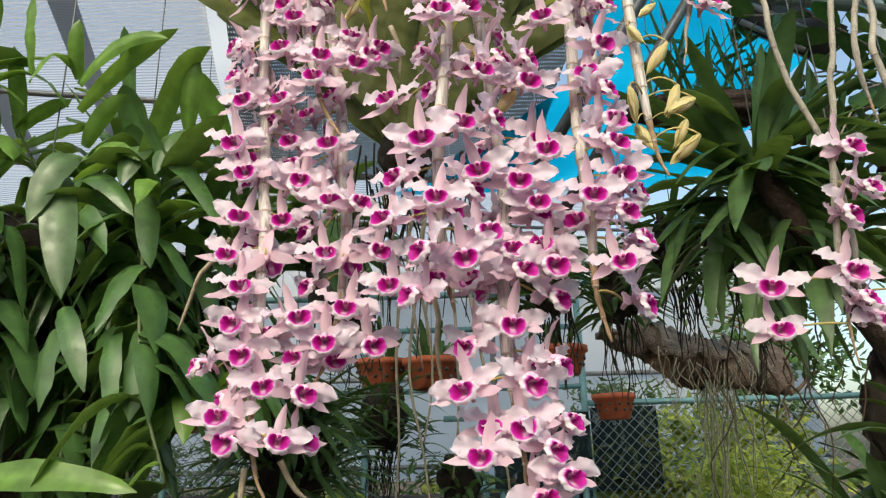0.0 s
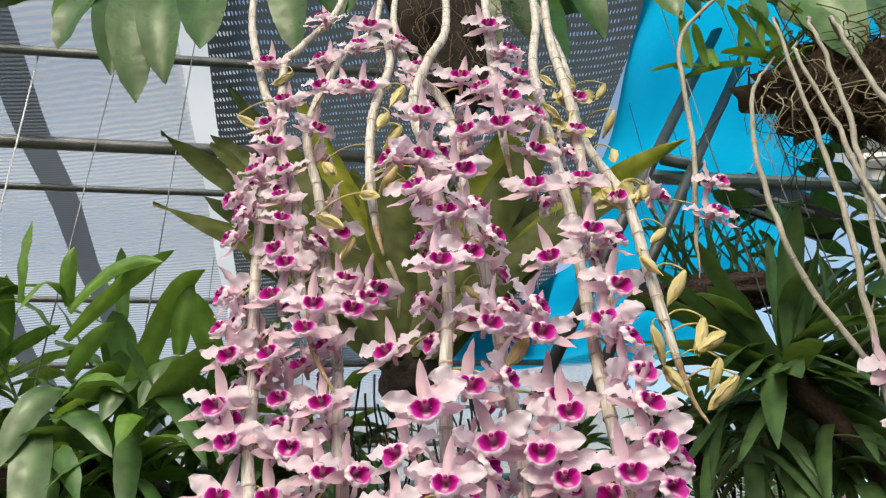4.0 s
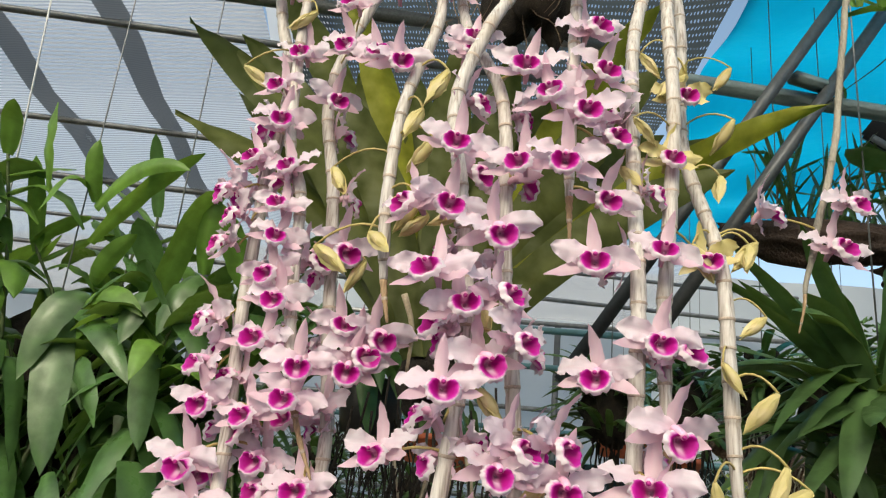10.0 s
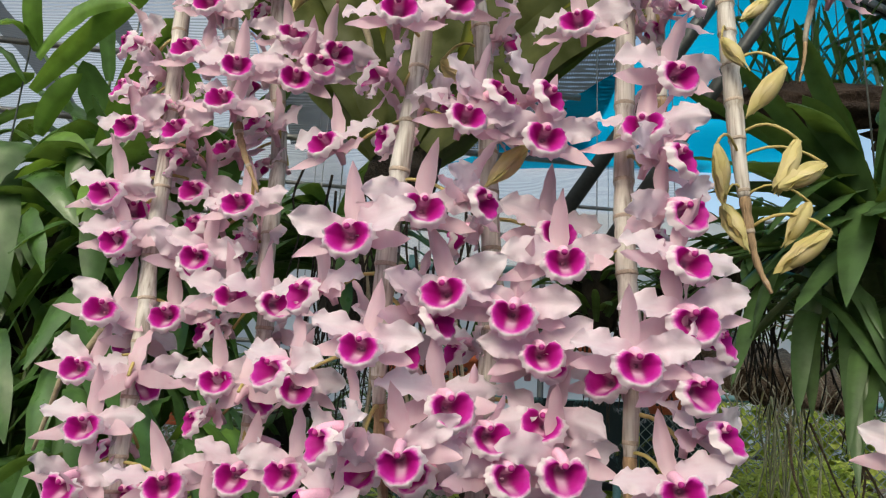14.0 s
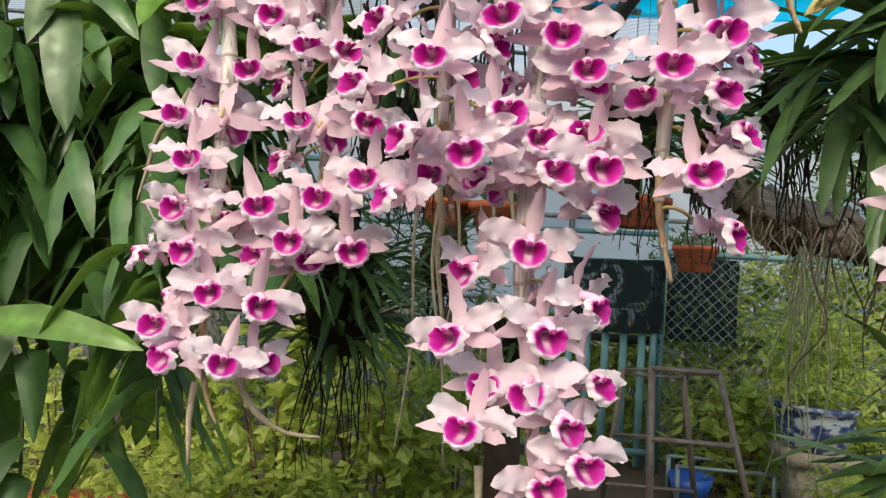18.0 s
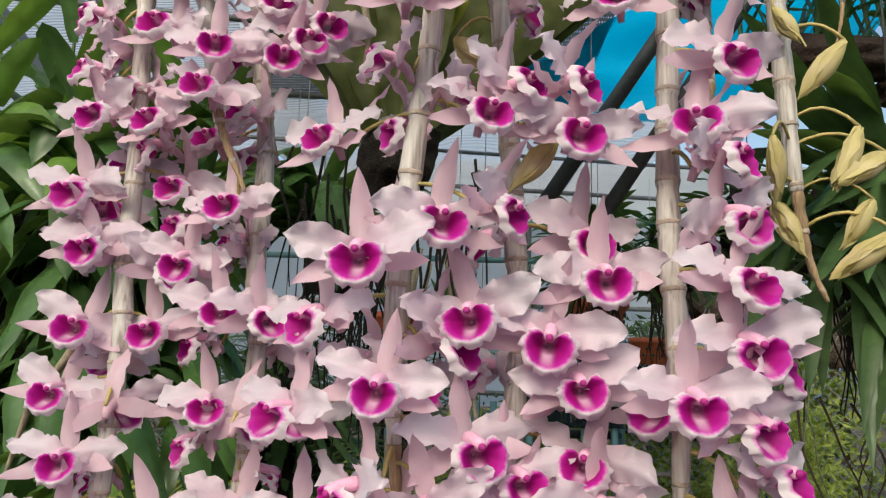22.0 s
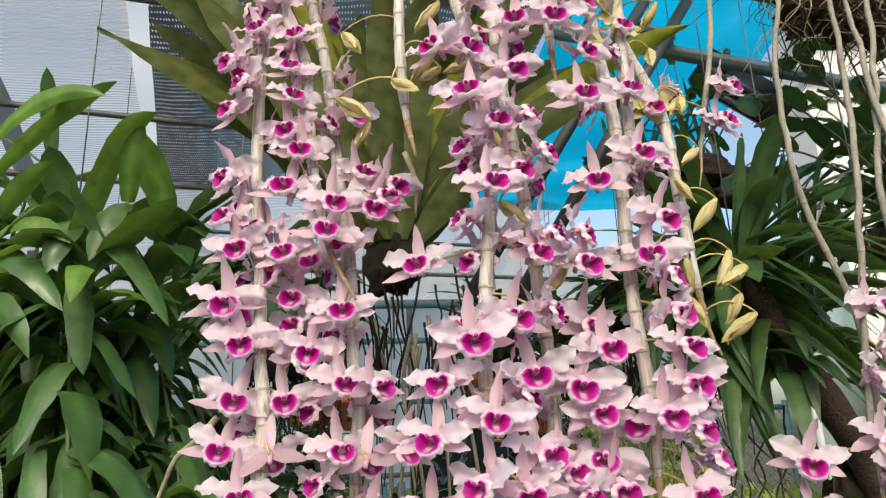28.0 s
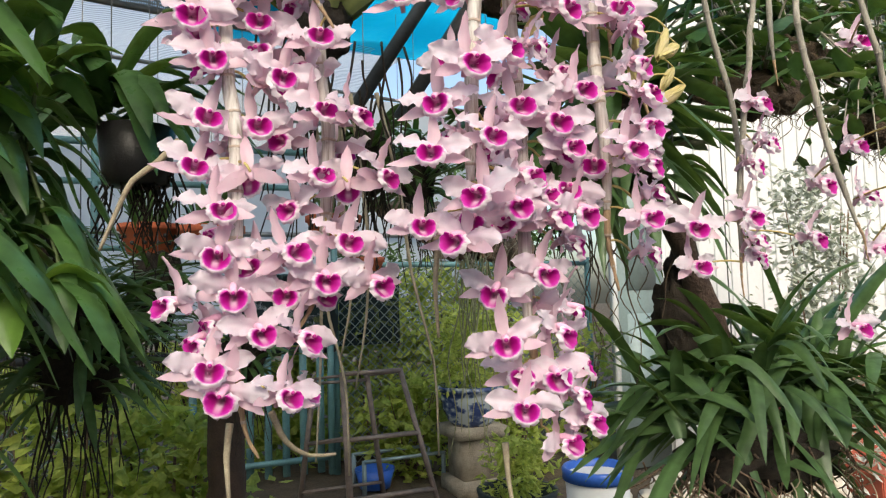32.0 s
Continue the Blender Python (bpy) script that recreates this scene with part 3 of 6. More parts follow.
CANES["short"] = [(0.090, 0.840, 2.580), (0.100, 0.680, 2.510), (0.100, 0.630, 2.347), (0.093, 0.610, 2.159), (0.093, 0.610, 2.023), (0.096, 0.610, 1.948)]
CANES["right"] = [(0.090, 0.860, 2.680), (0.165, 0.800, 2.720), (0.186, 0.740, 2.520), (0.176, 0.680, 2.301), (0.152, 0.650, 2.165), (0.151, 0.630, 2.021), (0.153, 0.610, 1.901), (0.151, 0.610, 1.767), (0.150, 0.605, 1.698), (0.153, 0.600, 1.625), (0.151, 0.600, 1.564), (0.152, 0.600, 1.530), (0.161, 0.600, 1.488)]
CANES["right_back"] = [(0.100, 0.880, 2.700), (0.190, 0.810, 2.740), (0.212, 0.740, 2.520), (0.190, 0.680, 2.255), (0.190, 0.650, 2.099), (0.184, 0.640, 1.978), (0.177, 0.630, 1.886), (0.178, 0.620, 1.800), (0.180, 0.620, 1.732)]
CANES["bud"] = [(0.090, 0.880, 2.720), (0.150, 0.820, 2.750), (0.176, 0.770, 2.560), (0.193, 0.740, 2.406), (0.212, 0.720, 2.241), (0.210, 0.700, 2.083), (0.235, 0.670, 1.958), (0.238, 0.660, 1.860), (0.240, 0.655, 1.774), (0.245, 0.650, 1.704), (0.255, 0.650, 1.676)]
LINES = {k: cane(orchid, pts, r=0.0053 if k in ("yellow_bud", "short", "inner_left") else 0.0061, seed=i) for i, (k, pts) in enumerate(CANES.items())}
ALL = [p for line in LINES.values() for p in line]
# blooms: place of the lip, and the turn of the face about the upright
BLOOMS = {}
BLOOMS["left_top"] = [(-0.208, 0.660, 2.228, 0), (-0.182, 0.660, 2.153, 0), (-0.201, 0.660, 2.115, -5), (-0.186, 0.650, 2.072, 5), (-0.209, 0.650, 2.030, -15), (-0.169, 0.640, 2.018, 0), (-0.238, 0.660, 1.996, -55), (-0.221, 0.680, 2.033, -60), (-0.172, 0.640, 1.980, 0), (-0.224, 0.660, 1.971, -50), (-0.168, 0.640, 1.948, 5)]
BLOOMS["crown"] = [(-0.131, 0.650, 2.297, -10), (-0.062, 0.630, 2.252, 10), (-0.077, 0.620, 2.203, 0), (-0.127, 0.630, 2.194, -25), (-0.022, 0.630, 2.215, 25), (0.002, 0.610, 2.144, 20), (-0.127, 0.630, 2.145, -15), (-0.092, 0.620, 2.132, 0), (-0.065, 0.610, 2.117, 10), (-0.003, 0.640, 2.147, 40), (-0.135, 0.660, 2.099, 35)]
BLOOMS["mid_top"] = [(0.001, 0.545, 2.007, 0), (-0.011, 0.535, 1.901, -15), (-0.039, 0.560, 1.959, -40), (-0.001, 0.560, 1.960, 15), (0.040, 0.560, 1.939, 15), (0.017, 0.550, 1.880, 15), (0.050, 0.560, 1.890, 50), (0.051, 0.600, 2.111, -10), (0.072, 0.590, 2.080, 0), (0.105, 0.590, 2.064, 10), (0.049, 0.580, 2.008, -20)]
BLOOMS["right_top"] = [(0.092, 0.590, 2.189, 0), (0.113, 0.600, 2.152, 30), (0.122, 0.600, 2.107, 20), (0.087, 0.570, 2.007, 0), (0.131, 0.600, 2.044, 35), (0.125, 0.590, 1.982, 30), (0.114, 0.580, 1.927, -10), (0.172, 0.600, 1.945, 5)]
BLOOMS["left_mid"] = [(-0.237, 0.670, 1.946, -50), (-0.177, 0.650, 1.915, -10), (-0.161, 0.640, 1.889, 0), (-0.177, 0.650, 1.855, -20), (-0.127, 0.630, 1.831, 5), (-0.238, 0.670, 1.870, -45), (-0.235, 0.670, 1.830, -30), (-0.222, 0.660, 1.794, -20), (-0.176, 0.650, 1.787, -10), (-0.190, 0.680, 1.774, -40), (-0.134, 0.630, 1.803, 0), (-0.208, 0.680, 1.820, -50), (-0.229, 0.660, 1.740, -10), (-0.224, 0.690, 1.733, 30), (-0.213, 0.655, 1.701, -5)]
BLOOMS["second_mid"] = [(-0.107, 0.670, 1.945, 40), (-0.098, 0.660, 1.874, 20), (-0.075, 0.660, 1.848, 30), (-0.064, 0.670, 1.865, 45), (-0.088, 0.650, 1.832, 15), (-0.121, 0.670, 1.800, -40), (-0.152, 0.690, 1.787, -20), (-0.169, 0.680, 1.749, -20), (-0.120, 0.650, 1.730, 0), (-0.128, 0.690, 1.711, -40), (-0.169, 0.690, 1.723, -30), (-0.151, 0.660, 1.692, 10)]
BLOOMS["mid"] = [(0.008, 0.535, 1.816, 0), (0.038, 0.560, 1.838, 35), (0.064, 0.560, 1.855, 45), (-0.007, 0.580, 1.867, -60), (-0.013, 0.580, 1.797, -60), (-0.005, 0.600, 1.764, -65), (-0.052, 0.620, 1.766, -20), (0.050, 0.560, 1.761, 20), (0.068, 0.570, 1.779, 40), (0.098, 0.575, 1.782, 40), (0.097, 0.570, 1.754, 15), (0.027, 0.560, 1.704, 25), (0.061, 0.565, 1.710, 45), (-0.013, 0.550, 1.684, -5)]
BLOOMS["right_mid"] = [(0.117, 0.578, 1.836, -10), (0.165, 0.580, 1.866, 10), (0.190, 0.600, 1.864, 45), (0.176, 0.570, 1.796, 10), (0.155, 0.570, 1.761, -10), (0.174, 0.570, 1.742, 45), (0.109, 0.570, 1.678, -5), (0.107, 0.600, 1.702, 20), (0.177, 0.570, 1.709, 15), (0.175, 0.555, 1.676, 25)]
BLOOMS["left_low"] = [(-0.216, 0.660, 1.649, 10), (-0.173, 0.670, 1.648, 15), (-0.117, 0.650, 1.661, 10), (-0.157, 0.670, 1.686, 35), (-0.084, 0.645, 1.657, 40), (-0.150, 0.690, 1.640, -50), (-0.227, 0.660, 1.606, -10), (-0.120, 0.650, 1.602, 10), (-0.061, 0.640, 1.600, 35), (-0.207, 0.645, 1.567, 5), (-0.183, 0.670, 1.597, 175), (-0.145, 0.680, 1.574, -50), (-0.211, 0.640, 1.528, -5), (-0.146, 0.645, 1.532, 20), (-0.182, 0.670, 1.520, -40)]
BLOOMS["left_tip"] = [(-0.094, 0.660, 1.591, 170), (-0.097, 0.645, 1.541, 5), (-0.199, 0.635, 1.495, 0), (-0.251, 0.660, 1.488, -55), (-0.119, 0.645, 1.507, -5), (-0.151, 0.660, 1.494, -30), (-0.114, 0.680, 1.492, 20), (-0.069, 0.645, 1.502, 30), (-0.177, 0.635, 1.463, 5), (-0.136, 0.640, 1.455, 40), (-0.227, 0.670, 1.455, -60), (-0.218, 0.635, 1.435, -15), (-0.209, 0.635, 1.412, -25), (-0.156, 0.625, 1.410, 10), (-0.136, 0.655, 1.409, 55)]
BLOOMS["mid_low"] = [(-0.041, 0.570, 1.653, -30), (-0.000, 0.545, 1.621, 0), (-0.051, 0.560, 1.607, -35), (0.036, 0.580, 1.642, 45), (0.016, 0.590, 1.623, 50), (0.041, 0.570, 1.657, 0), (0.081, 0.570, 1.646, 5), (0.047, 0.565, 1.593, 25), (0.069, 0.575, 1.578, 15), (-0.016, 0.550, 1.572, -40), (0.024, 0.550, 1.564, 5), (0.080, 0.575, 1.557, 30), (-0.027, 0.570, 1.536, -50), (-0.048, 0.590, 1.550, -20), (-0.001, 0.590, 1.555, -30)]
BLOOMS["mid_tip"] = [(0.032, 0.590, 1.553, -45), (0.067, 0.580, 1.507, 0), (0.024, 0.600, 1.491, -45), (0.082, 0.575, 1.452, 15), (0.018, 0.570, 1.447, -30), (0.112, 0.600, 1.471, 45), (0.043, 0.590, 1.416, -10), (0.070, 0.575, 1.415, -10), (0.117, 0.600, 1.419, 45), (0.032, 0.565, 1.391, -20), (0.097, 0.575, 1.395, 30), (0.109, 0.575, 1.372, 35), (0.085, 0.580, 1.355, 15)]
BLOOMS["right_low"] = [(0.145, 0.545, 1.619, 0), (0.177, 0.560, 1.645, 20), (0.196, 0.580, 1.636, 50), (0.178, 0.560, 1.608, 30), (0.139, 0.600, 1.613, -50), (0.194, 0.575, 1.584, 50), (0.167, 0.555, 1.557, 10), (0.194, 0.585, 1.524, 50), (0.097, 0.575, 1.624, 10), (0.101, 0.600, 1.621, 20), (0.101, 0.590, 1.586, -20), (0.110, 0.575, 1.562, 15), (0.115, 0.600, 1.535, 50)]
rng = random.Random(11)
for k, spots in BLOOMS.items():
    small = 0.88 if k in ("left_top", "crown") else 0.96 if k in ("mid_top", "right_top") else 1.0
    for x, y, z, yaw in spots:
        flower(orchid, x, y, z, yaw, ALL, rng, small)
BUDS = {}
BUDS["yellow_bud"] = [(-0.112, 0.620, 1.997), (-0.041, 0.600, 1.961), (-0.110, 0.620, 1.923), (-0.062, 0.590, 1.932), (-0.045, 0.600, 2.047), (-0.035, 0.600, 2.017), (-0.034, 0.600, 1.951), (-0.027, 0.600, 2.083), (-0.006, 0.600, 1.960)]
BUDS["bud"] = [(0.256, 0.660, 1.959), (0.217, 0.660, 1.952), (0.259, 0.660, 1.897), (0.260, 0.650, 1.825), (0.234, 0.640, 1.849), (0.267, 0.640, 1.765), (0.277, 0.640, 1.757), (0.271, 0.640, 1.723), (0.274, 0.640, 1.704), (0.229, 0.640, 1.720), (0.215, 0.620, 1.751), (0.244, 0.680, 2.087), (0.239, 0.680, 2.032), (0.250, 0.700, 2.160), (0.258, 0.670, 1.964)]
BUDS["right_back"] = [(0.158, 0.620, 2.058), (0.192, 0.660, 2.127), (0.169, 0.660, 2.149)]
BUDS["right"] = [(0.148, 0.630, 2.018)]
BUDS["middle_long"] = [(0.038, 0.600, 1.809), (0.075, 0.600, 1.744), (0.028, 0.610, 1.885)]
BUDS["second"] = [(-0.099, 0.680, 1.924)]
BUDS["inner_left"] = [(-0.184, 0.660, 2.189), (-0.232, 0.680, 2.131)]
for k, spots in BUDS.items():
    for x, y, z in spots:
        pod(orchid, x, y, z, LINES[k], rng)
for x, y, z, yaw in [(0.185, 0.630, 2.040, 0), (0.205, 0.660, 2.120, 15), (0.222, 0.655, 1.955, 10)]:
    flower(orchid, x, y, z, yaw, LINES["right_back"], rng, 0.9, True)
# blooms half hidden at the back of the canes
for k in ("outer_left", "inner_left", "second", "middle", "middle_long", "right"):
    line = [p for p in LINES[k] if p.z < 2.12]
    for i in range(18, len(line) - 40, 34):
        p = line[i]
        a = rng.choice((-1, 1)) * rng.uniform(55, 120)
        flower(orchid, p.x + 0.022 * math.sin(radians(a)), p.y + rng.uniform(0.0, 0.022), p.z, a, ALL, rng, 0.95)

for pts in (((-0.238, 0.700, 1.635), (-0.257, 0.710, 1.615), (-0.277, 0.720, 1.600), (-0.290, 0.730, 1.574), (-0.305, 0.740, 1.538)), ((-0.199, 0.670, 1.384), (-0.202, 0.670, 1.356), (-0.200, 0.670, 1.316)), ((-0.164, 0.670, 1.390), (-0.150, 0.680, 1.362), (-0.127, 0.690, 1.345), (-0.100, 0.700, 1.341)), ((-0.007, 0.660, 1.551), (-0.002, 0.670, 1.530), (-0.005, 0.670, 1.502), (0.001, 0.680, 1.447)), ((0.040, 0.620, 1.351), (0.042, 0.620, 1.318), (0.047, 0.620, 1.287)), ((-0.053, 0.700, 1.912), (-0.042, 0.700, 1.879), (-0.043, 0.700, 1.837))):
    bm = bmesh.new()
    tube(bm, smooth_path(pts, 0.01), lambda t: 0.0034 * (1 - 0.55 * t), 7)
    part("aerial_root", bm, aerial_mat, orchid, "pale dangling aerial root")

# ---- the second orchid, on a root ball, with long bare canes and a few flowers ----
spray = thing("orchid_plant", "orchid on a dark root ball with long bare canes", "orchid")
SPRAY = {}
SPRAY["front"] = [(0.800, 0.930, 2.460), (0.627, 0.850, 2.533), (0.481, 0.840, 2.436), (0.439, 0.837, 2.319), (0.422, 0.837, 2.177), (0.387, 0.837, 2.023), (0.368, 0.837, 1.929)]
SPRAY["long"] = [(0.700, 0.920, 2.460), (0.605, 0.800, 2.393), (0.582, 0.780, 2.209), (0.560, 0.760, 2.066), (0.540, 0.750, 1.952), (0.515, 0.740, 1.846), (0.506, 0.740, 1.802), (0.479, 0.740, 1.636), (0.472, 0.740, 1.523), (0.474, 0.740, 1.475)]
SPRAY["second"] = [(0.660, 0.920, 2.420), (0.524, 0.800, 2.234), (0.485, 0.790, 2.120), (0.470, 0.780, 2.007), (0.476, 0.780, 1.887), (0.517, 0.780, 1.747), (0.523, 0.780, 1.653), (0.510, 0.770, 1.524)]
SPRAY["outer"] = [(0.720, 0.920, 2.460), (0.615, 0.800, 2.305), (0.609, 0.780, 2.158), (0.585, 0.750, 2.026), (0.567, 0.710, 1.924), (0.533, 0.680, 1.849), (0.550, 0.670, 1.729), (0.564, 0.660, 1.642), (0.589, 0.650, 1.548), (0.598, 0.650, 1.517)]
SPRAY["short"] = [(0.760, 0.920, 2.440), (0.664, 0.800, 2.387), (0.627, 0.770, 2.147), (0.557, 0.740, 1.893), (0.561, 0.740, 1.774)]
SPRAY["far"] = [(0.800, 0.920, 2.440), (0.667, 0.760, 2.339), (0.630, 0.700, 2.104), (0.640, 0.660, 1.872), (0.669, 0.660, 1.777), (0.700, 0.660, 1.688), (0.712, 0.660, 1.606)]
SLINES = [cane(spray, pts, r=0.0038, dry=0.05, material=bare_mat, node=0.04, seed=50 + i) for i, pts in enumerate(SPRAY.values())]
SALL = [p for line in SLINES for p in line]
for x, y, z, yaw in [(0.508, 0.72, 1.741, 15), (0.52, 0.72, 1.687, 25), (0.491, 0.72, 1.654, 20), (0.48, 0.72, 1.585, 10), (0.487, 0.72, 1.551, 20), (0.381, 0.72, 1.568, -30), (0.382, 0.72, 1.518, 0), (0.60, 0.72, 1.555, 5), (0.625, 0.72, 1.633, 0), (0.697, 0.72, 1.694, 10), (0.719, 0.72, 1.619, 20), (0.72, 0.72, 1.855, 0), (0.729, 0.72, 1.54, 15), (0.674, 0.72, 1.426, 0), (0.510, 0.74, 1.530, 30), (0.432, 0.82, 2.082, 30), (0.414, 0.82, 2.029, 10), (0.341, 0.82, 2.062, 70)]:
    flower(spray, x, y, z, yaw, SALL, rng, 1.14)


# ================= the place round the orchid =================
def hang_leaf(bm, base, tip, sag, w, rng, low=0.45):
    """A long leaf that rises from its base and bends over to its tip."""
    a, c = Vector(base), Vector(tip)
    mid = (a + c) / 2 + Vector((0, 0, sag))
    side = (c - a).cross(Vector((0, 0, 1)))
    if side.length < 0.03:
        side = Vector((1, 0.3, 0))
    side = side.normalized() + Vector((0, 0, rng.uniform(-0.45, 0.45)))
    blade(bm, bez(a, mid, c, 9), oval(w, 0.6, low, 0.5), side, rng.uniform(0.08, 0.35), 4, w * 0.07, rng)


def wire(parent, x, y, z0, z1, name="hanging_wire"):
    bm = bmesh.new()
    tube(bm, [Vector((x, y, z0)), Vector((x, y, (z0 + z1) / 2)), Vector((x, y, z1))], 0.0016, 5)
    ob = part(name, bm, pipe_mat, parent)
    ob.matrix_parent_inverse = parent.matrix_basis.inverted()
    return ob


def strands(parent, name, at, n, spread, length, r, material, rng, curl=0.3):
    """A tangle of hanging roots."""
    bm = bmesh.new()
    for i in range(n):
        p = Vector(at) + Vector((rng.uniform(-1, 1) * spread[0], rng.uniform(-1, 1) * spread[1], rng.uniform(-1, 1) * spread[2]))
        L = length * rng.uniform(0.4, 1.2)
        pts = [p]
        for k in range(4):
            pts.append(pts[-1] + Vector((rng.uniform(-1, 1) * curl * L / 4, rng.uniform(-1, 1) * curl * L / 4, -L / 4)))
        tube(bm, smooth_path(pts, L / 12), lambda t: r * (1 - 0.6 * t), 4)
    return tagged(part(name, bm, material, parent), kind="stuff")


def lump(name, at, size, material, parent, rng, rough=0.35, label=""):
    """A knobbly mass of packed roots or wood."""
    bm = bmesh.new()
    bmesh.ops.create_icosphere(bm, subdivisions=4, radius=1)
    o = Vector((rng.random(), rng.random(), rng.random())) * 20
    for v in bm.verts:
        d = 1 + rough * noise.noise(v.co * 2.2 + o) + rough * 0.6 * noise.noise(v.co * 6 + o)
        v.co = Vector((v.co.x * size[0], v.co.y * size[1], v.co.z * size[2])) * d + Vector(at)
    return part(name, bm, material, parent, label)


def foliage(name, parent, n, size, leaf, material, rng, at=(0, 0, 0), shape=1.0, narrow=0.45):
    """A crown of many small bent leaves with gaps and an uneven outline."""
    verts, faces = [], []
    o = Vector((rng.random(), rng.random(), rng.random())) * 30
    while len(faces) < n * 4:
        p = Vector((rng.gauss(0, 0.5), rng.gauss(0, 0.5), rng.uniform(-1, 1)))
        if p.length > 1.25 or noise.noise(p * 2.6 + o) < 0.0:
            continue
        c = Vector((p.x * size[0], p.y * size[1], p.z * size[2])) + Vector(at)
        L = leaf * rng.uniform(0.45, 1.45)
        d = Vector((rng.uniform(-1, 1), rng.uniform(-1, 0.6), rng.uniform(-0.9, 0.5))).normalized()
        s = d.cross(Vector((rng.uniform(-0.5, 0.5), rng.uniform(-0.5, 0.5), 1))).normalized() * L * narrow * 0.5
        nrm = d.cross(s).normalized() * L * 0.10
        k = len(verts)
        verts += [c, c + d * L * 0.5 + s + nrm, c + d * L * 0.5 - nrm * 0.5, c + d * L * 0.5 - s + nrm, c + d * L]
        faces += [(k, k + 1, k + 2), (k, k + 2, k + 3), (k + 1, k + 4, k + 2), (k + 2, k + 4, k + 3)]
    me = bpy.data.meshes.new(name)
    me.from_pydata([tuple(v) for v in verts], [], faces)
    me.materials.append(material)
    ob = new(name, me)
    ob.parent = parent
    return tagged(ob, kind="stuff")


def bush(label, at, size, leaf, n, material, rng, narrow=0.75):
    ob = thing("bush", label, "bush", at=at)
    bm = bmesh.new()
    for i in range(7):
        a = rng.uniform(0, 6.28)
        tube(bm, smooth_path([(0.03 * math.cos(a), 0.03 * math.sin(a), 0), (size[0] * 0.3 * math.cos(a), size[1] * 0.3 * math.sin(a), size[2] * 0.8), (size[0] * 0.6 * math.cos(a), size[1] * 0.6 * math.sin(a), size[2] * 1.7)], 0.08), lambda t: 0.012 * (1 - 0.7 * t), 5)
    tagged(part("stem", bm, bark_mat, ob), kind="stuff")
    foliage("foliage", ob, n, size, leaf, material, rng, (0, 0, size[2]), narrow=narrow)
    return ob


# ---- ground ----
bm = bmesh.new()
bmesh.ops.create_grid(bm, x_segments=80, y_segments=80, size=80)
for v in bm.verts:
    v.co.z = noise.noise(v.co * 0.8) * 0.03 - 0.02
tagged(part("ground", bm, soil_mat), "dark bare garden soil", "ground", kind="structure")

# ---- roof: pipes, beams, shade nets, tarpaulin ----
def sheet(name, label, category, edge, x1, y0, y1, z, material, nx=24, ny=36, wave=0.03, freq=7.0):
    bm = bmesh.new()
    grid = []
    for j in range(ny + 1):
        y = y0 + (y1 - y0) * j / ny
        e0 = edge(y)
        e1 = x1(y) if callable(x1) else x1
        grid.append([bm.verts.new((e0 + (e1 - e0) * i / nx, y, z + wave * math.sin(y * freq + 0.4 * i / nx) * 0.5 + wave * noise.noise(Vector((e0 + i * 0.3, y * 2, z))))) for i in range(nx + 1)])
    for a, c in zip(grid, grid[1:]):
        for i in range(nx):
            bm.faces.new((a[i], a[i + 1], c[i + 1], c[i]))
    return tagged(part(name, bm, material), label, category, kind="structure")


net_edge = lambda y: -0.68 - 0.22 * (y - 1.3)
sheet("shade_net", "pale grey woven shade net over the roof pipes", "shade net", lambda y: -6.0, net_edge, 1.0, 7.3, 3.05, white_net, 24, 48)
sheet("shade_net", "dark seam of doubled shade net", "shade net", lambda y: -1.20 - 0.27 * (y - 1.25), lambda y: -1.09 - 0.27 * (y - 1.25), 1.0, 7.3, 3.025, seam_net, 3)
sheet("shade_net", "dark seam of doubled shade net", "shade net", lambda y: -1.64 - 0.30 * (y - 1.25), lambda y: -1.53 - 0.30 * (y - 1.25), 1.0, 7.3, 3.025, seam_net, 3)
sheet("shade_net", "dark blue-green woven shade net overhead", "shade net", lambda y: net_edge(y) + 0.07 - 0.01 * (y - 1.3), lambda y: 0.68 - 0.05 * (y - 1.3), 1.0, 4.0, 3.12, dark_net, 20, 36, 0.02)
sheet("tarpaulin", "bright blue tarpaulin sheet stretched under the roof", "tarpaulin", lambda y: 0.66 - 0.70 * max(0, y - 2.9), lambda y: 1.15 + 0.2 * min(3, y), 0.6, 4.3, 3.10, tarp_mat, 20, 40, 0.04, 9)
sheet("shade_net", "pale shade net at the far end of the roof", "shade net", lambda y: -1.5, 1.3, 4.02, 7.3, 3.13, white_net, 20, 20)
# added white sheet: makes the gap between the nets read as pale sky
sheet("sky_gap_sheet", "white sheet added over the gap between the nets in place of bright sky", "roof film", lambda y: net_edge(y) - 0.05, lambda y: net_edge(y) + 0.13 + 0.07 * (y - 1.3), 1.0, 5.4, 3.2, screen_mat, 4)
roof = thing("roof_frame", "grey steel pipes and beams of the plant shelter", "roof frame", kind="structure")
for y, x1, r in ((0.85, 1.6, 0.018), (1.24, 0.3, 0.013), (1.63, 0.3, 0.021), (1.87, 0.2, 0.012), (2.72, 0.4, 0.014), (3.5, 0.6, 0.018), (4.3, 2.0, 0.013), (5.2, 2.0, 0.018)):
    bm = bmesh.new()
    tube(bm, [Vector((x, y + 0.19 * (x + 1), 2.96 + 0.005 * math.sin(x))) for x in (-6, -3, -1, x1)], r, 10)
    part("pipe", bm, pipe_mat, roof)
